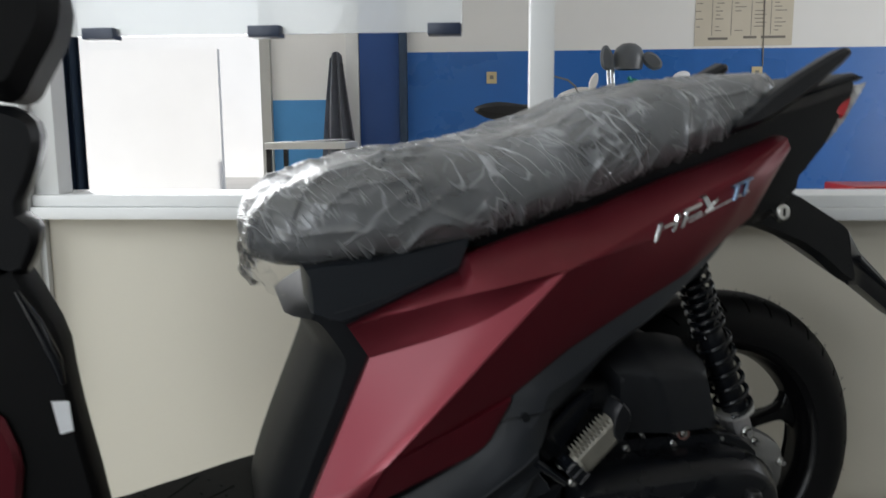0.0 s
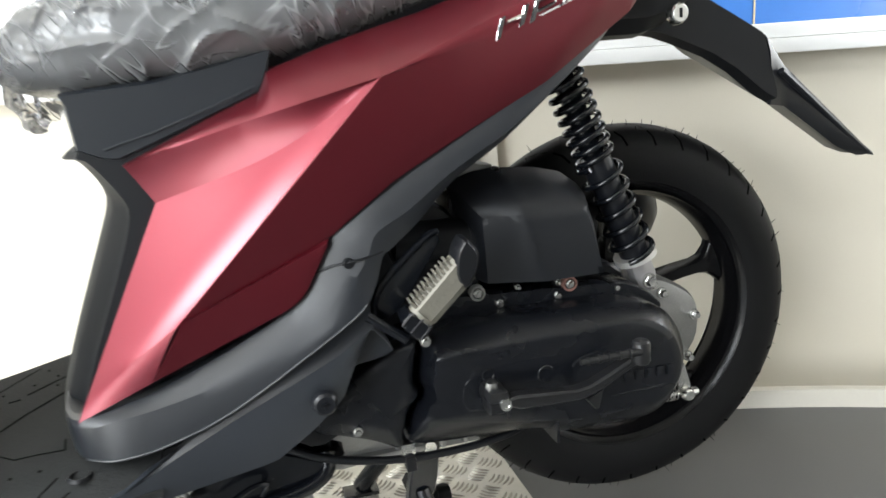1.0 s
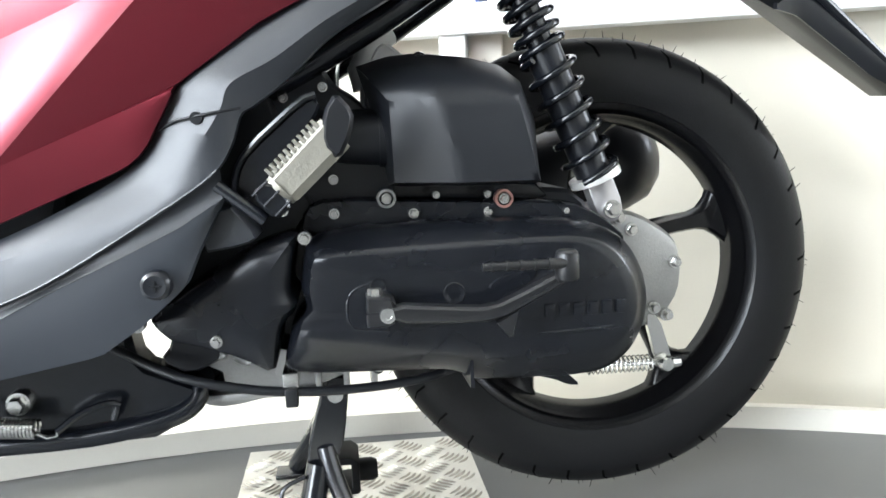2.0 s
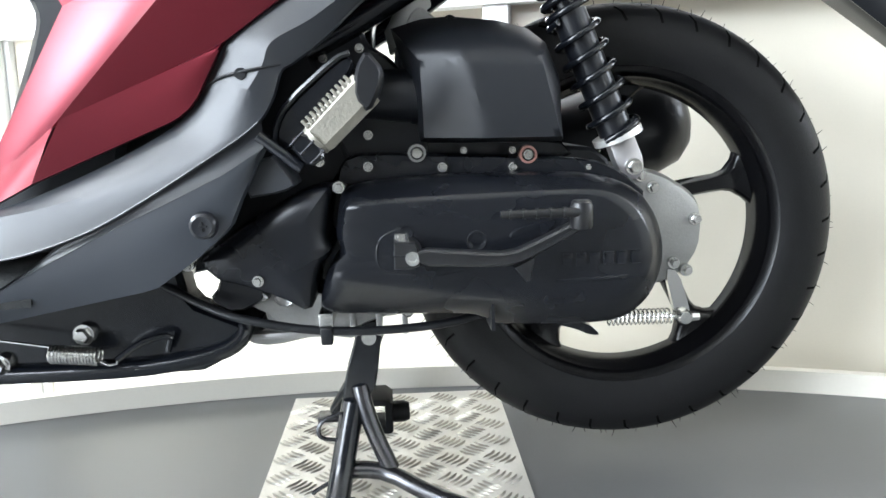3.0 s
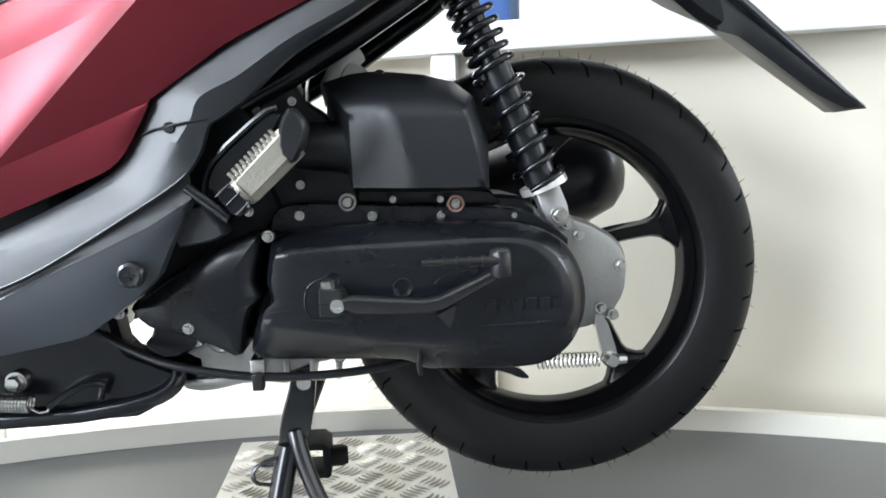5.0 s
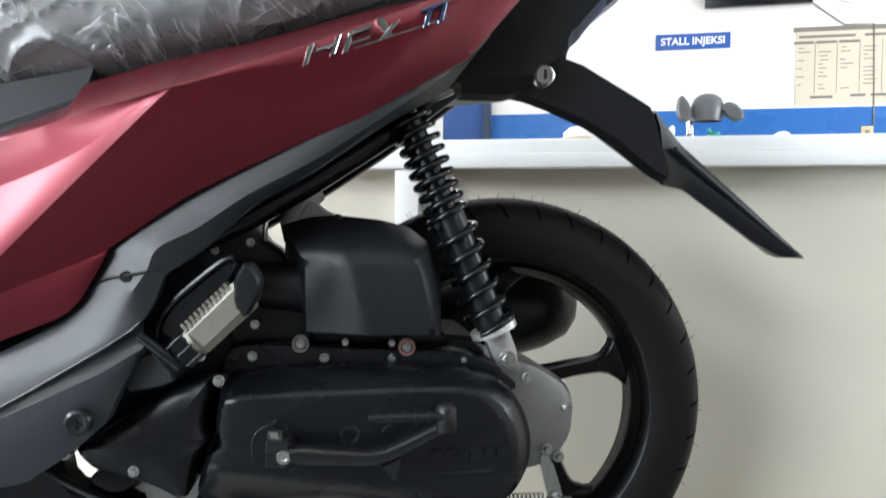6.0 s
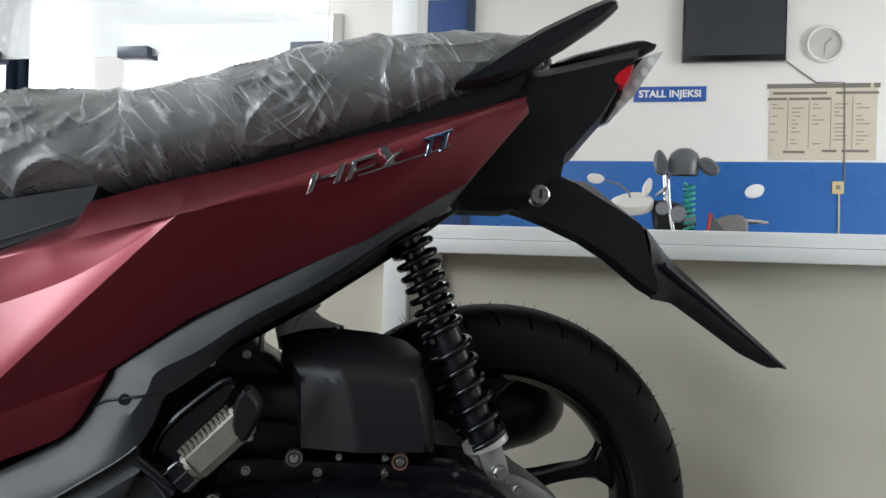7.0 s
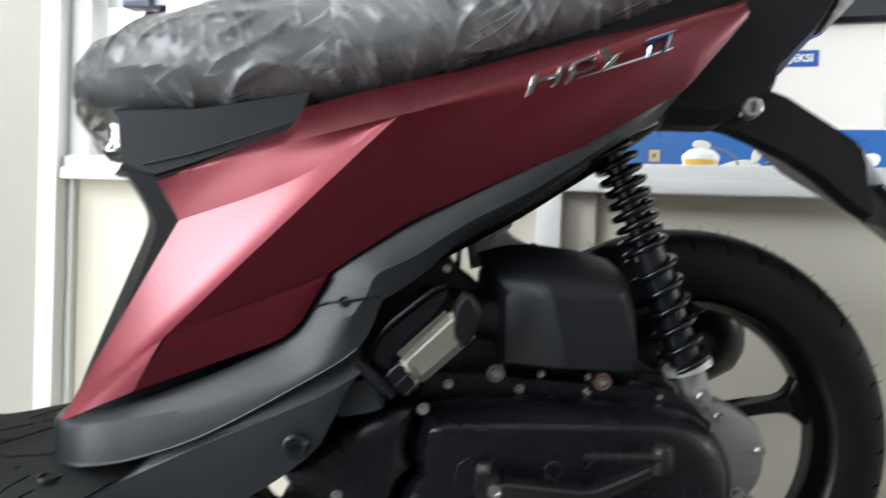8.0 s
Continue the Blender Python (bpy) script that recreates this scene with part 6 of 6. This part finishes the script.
bp("tank", shell([(-0.44, 1.20), (-0.30, 1.255), (-0.18, 1.255), (-0.11, 1.20), (-0.14, 1.10), (-0.40, 1.08)], [(0.05, 0.13), (0, 0.08), (0, -0.08), (0.05, -0.13)], 2), PLASTICWHITE, "white tank")
bp("seat", shell([(-1.10, 1.10), (-0.90, 1.16), (-0.62, 1.12), (-0.40, 1.16), (-0.36, 1.05), (-0.90, 1.0)], [(0.04, 0.14), (0, 0.10), (0, -0.10), (0.04, -0.14)], 2), VINYL, "black seat")
bp("dashboard", shell([(-0.14, 1.20), (-0.02, 1.20), (0.10, 1.17), (0.20, 1.06), (0.10, 0.90), (-0.10, 0.90)], [(0.03, 0.10), (0, 0.06), (0, -0.06), (0.03, -0.10)], 1), BLACK, "black dashboard cowl")
for x, z, rad in ((-0.06, 1.14, 0.05), (0.05, 1.10, 0.06), (0.13, 1.06, 0.045)):
    bp("gauge", lathe([(0, -0.02), (rad * 0.8, -0.02), (rad, 0), (rad * 0.8, 0.03)], (x, -0.11, z), n=20), CLOTH, "round dark gauge")
bp("handlebar", tube([(-0.06, -0.36, 1.26), (-0.10, -0.15, 1.24), (-0.10, 0.15, 1.24), (-0.06, 0.36, 1.26)], 0.014, 10, smooth_path=1), CHROME, "chrome handlebar")
for y in (-0.10, 0.10):
    bp("fork", tube([(-0.035, y, 1.40), (-0.02, y, 1.19), (0.14, y, 0.32)], 0.018, 12), CHROME, "chrome fork")
bp("mirror_stem", tube([(-0.28, -0.12, 1.20), (-0.305, -0.12, 1.26), (-0.36, -0.12, 1.305), (-0.47, -0.12, 1.335)], 0.007, 8), INK)
bp("mirror", shell([(-0.60, 1.35), (-0.58, 1.385), (-0.50, 1.38), (-0.465, 1.345), (-0.50, 1.31), (-0.57, 1.315)], [(0.006, -0.10), (0, -0.11), (0, -0.125), (0.006, -0.132)], 2), PLASTICWHITE, "pale oval mirror")
bp("mirror", shell([(-0.20, 1.23), (-0.205, 1.28), (-0.185, 1.33), (-0.155, 1.36), (-0.135, 1.345), (-0.135, 1.29), (-0.155, 1.24), (-0.18, 1.22)], [(0.012, -0.07), (0, -0.09), (0, -0.115), (0.008, -0.125)], 2), PLASTICWHITE, "oval white mirror")
bp("front_wheel", lathe([(0.20, -0.04), (0.26, -0.045), (0.29, -0.02), (0.29, 0.02), (0.26, 0.045), (0.20, 0.04)], (0.16, 0, 0.29), n=40, closed=True), RUBBER)
bp("rear_wheel", lathe([(0.20, -0.04), (0.26, -0.045), (0.29, -0.02), (0.29, 0.02), (0.26, 0.045), (0.20, 0.04)], (-1.05, 0, 0.29), n=40, closed=True), RUBBER)
bp("engine", box(-0.75, -0.2, -0.14, 0.14, 0.35, 0.95, 0.05), ALU)
hose = thing("air_hose", SHOP @ Matrix.Translation((0.80, 4.55, 0)), "teal coiled air hose hanging below the helmet", "hose")
part("coil", coil((0, 0, 1.12), (0.01, 0, 0.60), 0.034, 0.011, 13), TEAL, hose, local=True, smooth=60)
rack = thing("parts_rack", SHOP @ Matrix.Translation((1.05, 4.55, FLOOR)), "steel rack with a silver engine casing on it", "rack")
for x in (-0.18, 0.22):
    for y in (-0.12, 0.12):
        part("leg", box(x - 0.015, x + 0.015, y - 0.015, y + 0.015, 0, 0.92), STEEL, rack, local=True)
part("shelf", box(-0.22, 0.26, -0.15, 0.15, 0.92, 0.945, 0.003), STEEL, rack, local=True)
casing = thing("engine_casing", SHOP @ Matrix.Translation((1.05, 4.55, FLOOR + 0.9455)), "silver engine casing with a red guard", "engine part")
part("body", shell([(-0.14, 0.0), (-0.10, 0.11), (0.00, 0.155), (0.10, 0.16), (0.15, 0.10), (0.14, 0.0)], [(0.02, 0.08), (0, 0.05), (0, -0.05), (0.02, -0.08)], 1), ALU, casing, local=True)
part("shaft", tube([(0.13, 0, 0.115), (0.22, 0, 0.112), (0.285, 0, 0.108)], [0.018, 0.014, 0.008], 12), ZINC, casing, local=True)
part("guard", shell([(-0.14, 0.0), (-0.115, 0.165), (-0.085, 0.13), (0.03, 0.0)], [(0.008, -0.085), (0, -0.09), (0, -0.105), (0.008, -0.11)], 0), HELMET, casing, "dark guard", local=True)
part("stripe", tube([(-0.135, -0.112, 0.012), (-0.115, -0.112, 0.160), (-0.10, -0.112, 0.150)], 0.011, 8), REDPLASTIC, casing, "red edge", local=True)
hat = thing("helmet", SHOP @ Matrix.Translation((0.756, 4.51, 1.245)), "grey open-face helmet resting on the fork tops", "helmet")
part("shell", lathe([(0.0, 0.122), (0.05, 0.114), (0.09, 0.085), (0.112, 0.035), (0.114, -0.01), (0.10, -0.07), (0.085, -0.07), (0.10, -0.01), (0.085, 0.07), (0.0, 0.10)], (0, 0, 0), "z", 36), HELMET, hat, local=True, smooth=60)
part("visor", shell([(-0.215, 0.02), (-0.20, 0.09), (-0.165, 0.105), (-0.12, 0.04), (-0.105, -0.06), (-0.15, -0.085), (-0.20, -0.06)], [(0.02, -0.02), (0, -0.04), (0, -0.07), (0.02, -0.09)], 2), HELMET, hat, "dark visor flap", local=True)
part("peak", shell([(0.07, 0.01), (0.12, 0.055), (0.18, 0.04), (0.235, -0.02), (0.23, -0.07), (0.17, -0.085), (0.12, -0.05)], [(0.02, -0.02), (0, -0.04), (0, -0.07), (0.02, -0.09)], 2), HELMET, hat, "dark peak", local=True)
bench = thing("side_table", SHOP @ Matrix.Translation((0.16, 0.85, FLOOR)), "small steel side table behind the counter", "table")
part("top", box(-0.2, 0.2, -0.2, 0.2, 0.80, 0.835, 0.004), STEEL, bench, local=True)
for x in (-0.17, 0.17):
    for y in (-0.17, 0.17):
        part("leg", box(x - 0.015, x + 0.015, y - 0.015, y + 0.015, 0, 0.80), STEEL, bench, local=True)
tub = thing("grease_tub", SHOP @ Matrix.Translation((0.135, 0.80, FLOOR + 0.8355)), "small yellow tub with a white lid and red band", "tub")
part("body", lathe([(0, 0.0), (0.036, 0.0), (0.040, 0.01), (0.044, 0.085), (0.0, 0.086)], (0, 0, 0), "z", 28), shader("yellow_plastic", (0.70, 0.42, 0.05), 0.4), tub, local=True)
part("label", lathe([(0.0415, 0.030), (0.0428, 0.031), (0.0446, 0.066), (0.0436, 0.068)], (0, 0, 0), "z", 28), REDPLASTIC, tub, "red band", local=True)
part("lid", lathe([(0.045, 0.084), (0.0465, 0.086), (0.0455, 0.098), (0.03, 0.112), (0.0, 0.118)], (0, 0, 0), "z", 28), PLASTICWHITE, tub, "white domed lid", local=True)
trolley = thing("tool_trolley", SHOP @ Matrix.Translation((2.1, 3.0, FLOOR)), "red steel tool trolley standing behind the counter", "tool trolley")
part("body", box(-0.41, 0.35, -0.2, 0.2, 0.06, 0.645, 0.01), REDPLASTIC, trolley, local=True)
part("top_box", box(-0.03, 0.33, -0.17, 0.17, 0.6455, 0.86, 0.012), REDPLASTIC, trolley, local=True)
for x in (-0.34, 0.28):
    for y in (-0.14, 0.14):
        part("castor", lathe([(0, -0.015), (0.028, -0.015), (0.03, 0), (0.028, 0.015), (0, 0.015)], (x, y, 0.03), n=16), RUBBER, trolley, local=True)

# ---- yard outside the workshop doorway ----
room_piece("backdrop_white_board", WHITE, (-9.0, -4.1, 9.6, 9.7, FLOOR - 0.05, 1.85), label="sunlit white board in the yard", category="board")
# White wall raised to 7 m in place of the burned-out sky.
solid("yard_wall", box(-16, 8, 14.5, 14.7, FLOOR - 0.05, 7.0), WHITE, "tall white wall standing in for the glaring outdoors", "wall", kind="structure", at=ROOM)
tree = thing("tree", ROOM @ Matrix.Translation((-9.2, 12.9, FLOOR - 0.05)), "leafy green tree in the yard", "tree")
trunk = tube([(0, 0, 0), (0.05, 0, 0.7), (-0.1, 0.1, 1.3), (0.1, 0.0, 2.0)], [0.16, 0.13, 0.10, 0.05], 10)
for k in range(6):
    a = k * 1.05
    tube([(0, 0, 0.8 + 0.1 * k), (0.6 * math.cos(a), 0.6 * math.sin(a), 1.2 + 0.1 * k), (1.3 * math.cos(a), 1.3 * math.sin(a), 1.5 + 0.1 * k)], [0.06, 0.04, 0.015], 6, trunk)
part("trunk", trunk, BARK, tree, local=True)
crown = bmesh.new()
for k in range(2600):
    a, b, r = rnd.uniform(0, math.tau), rnd.uniform(-1, 1), rnd.random() ** 0.45 * 1.9
    c = Vector((r * math.cos(a) * math.sqrt(1 - b * b), r * math.sin(a) * math.sqrt(1 - b * b), 1.75 + r * b * 0.42))
    c += Vector((0.5 * noise.noise(c * 1.3), 0.5 * noise.noise(c * 1.3 + Vector((5, 0, 0))), 0.4 * noise.noise(c * 1.5)))
    e = Vector((rnd.gauss(0, 1), rnd.gauss(0, 1), rnd.gauss(0, 1))).normalized() * rnd.uniform(0.05, 0.10)
    f = e.orthogonal() * 0.5
    crown.faces.new([crown.verts.new(p) for p in (c - e, c + f, c + e, c - f)])
part("crown", crown, LEAF, tree, local=True, smooth=0)
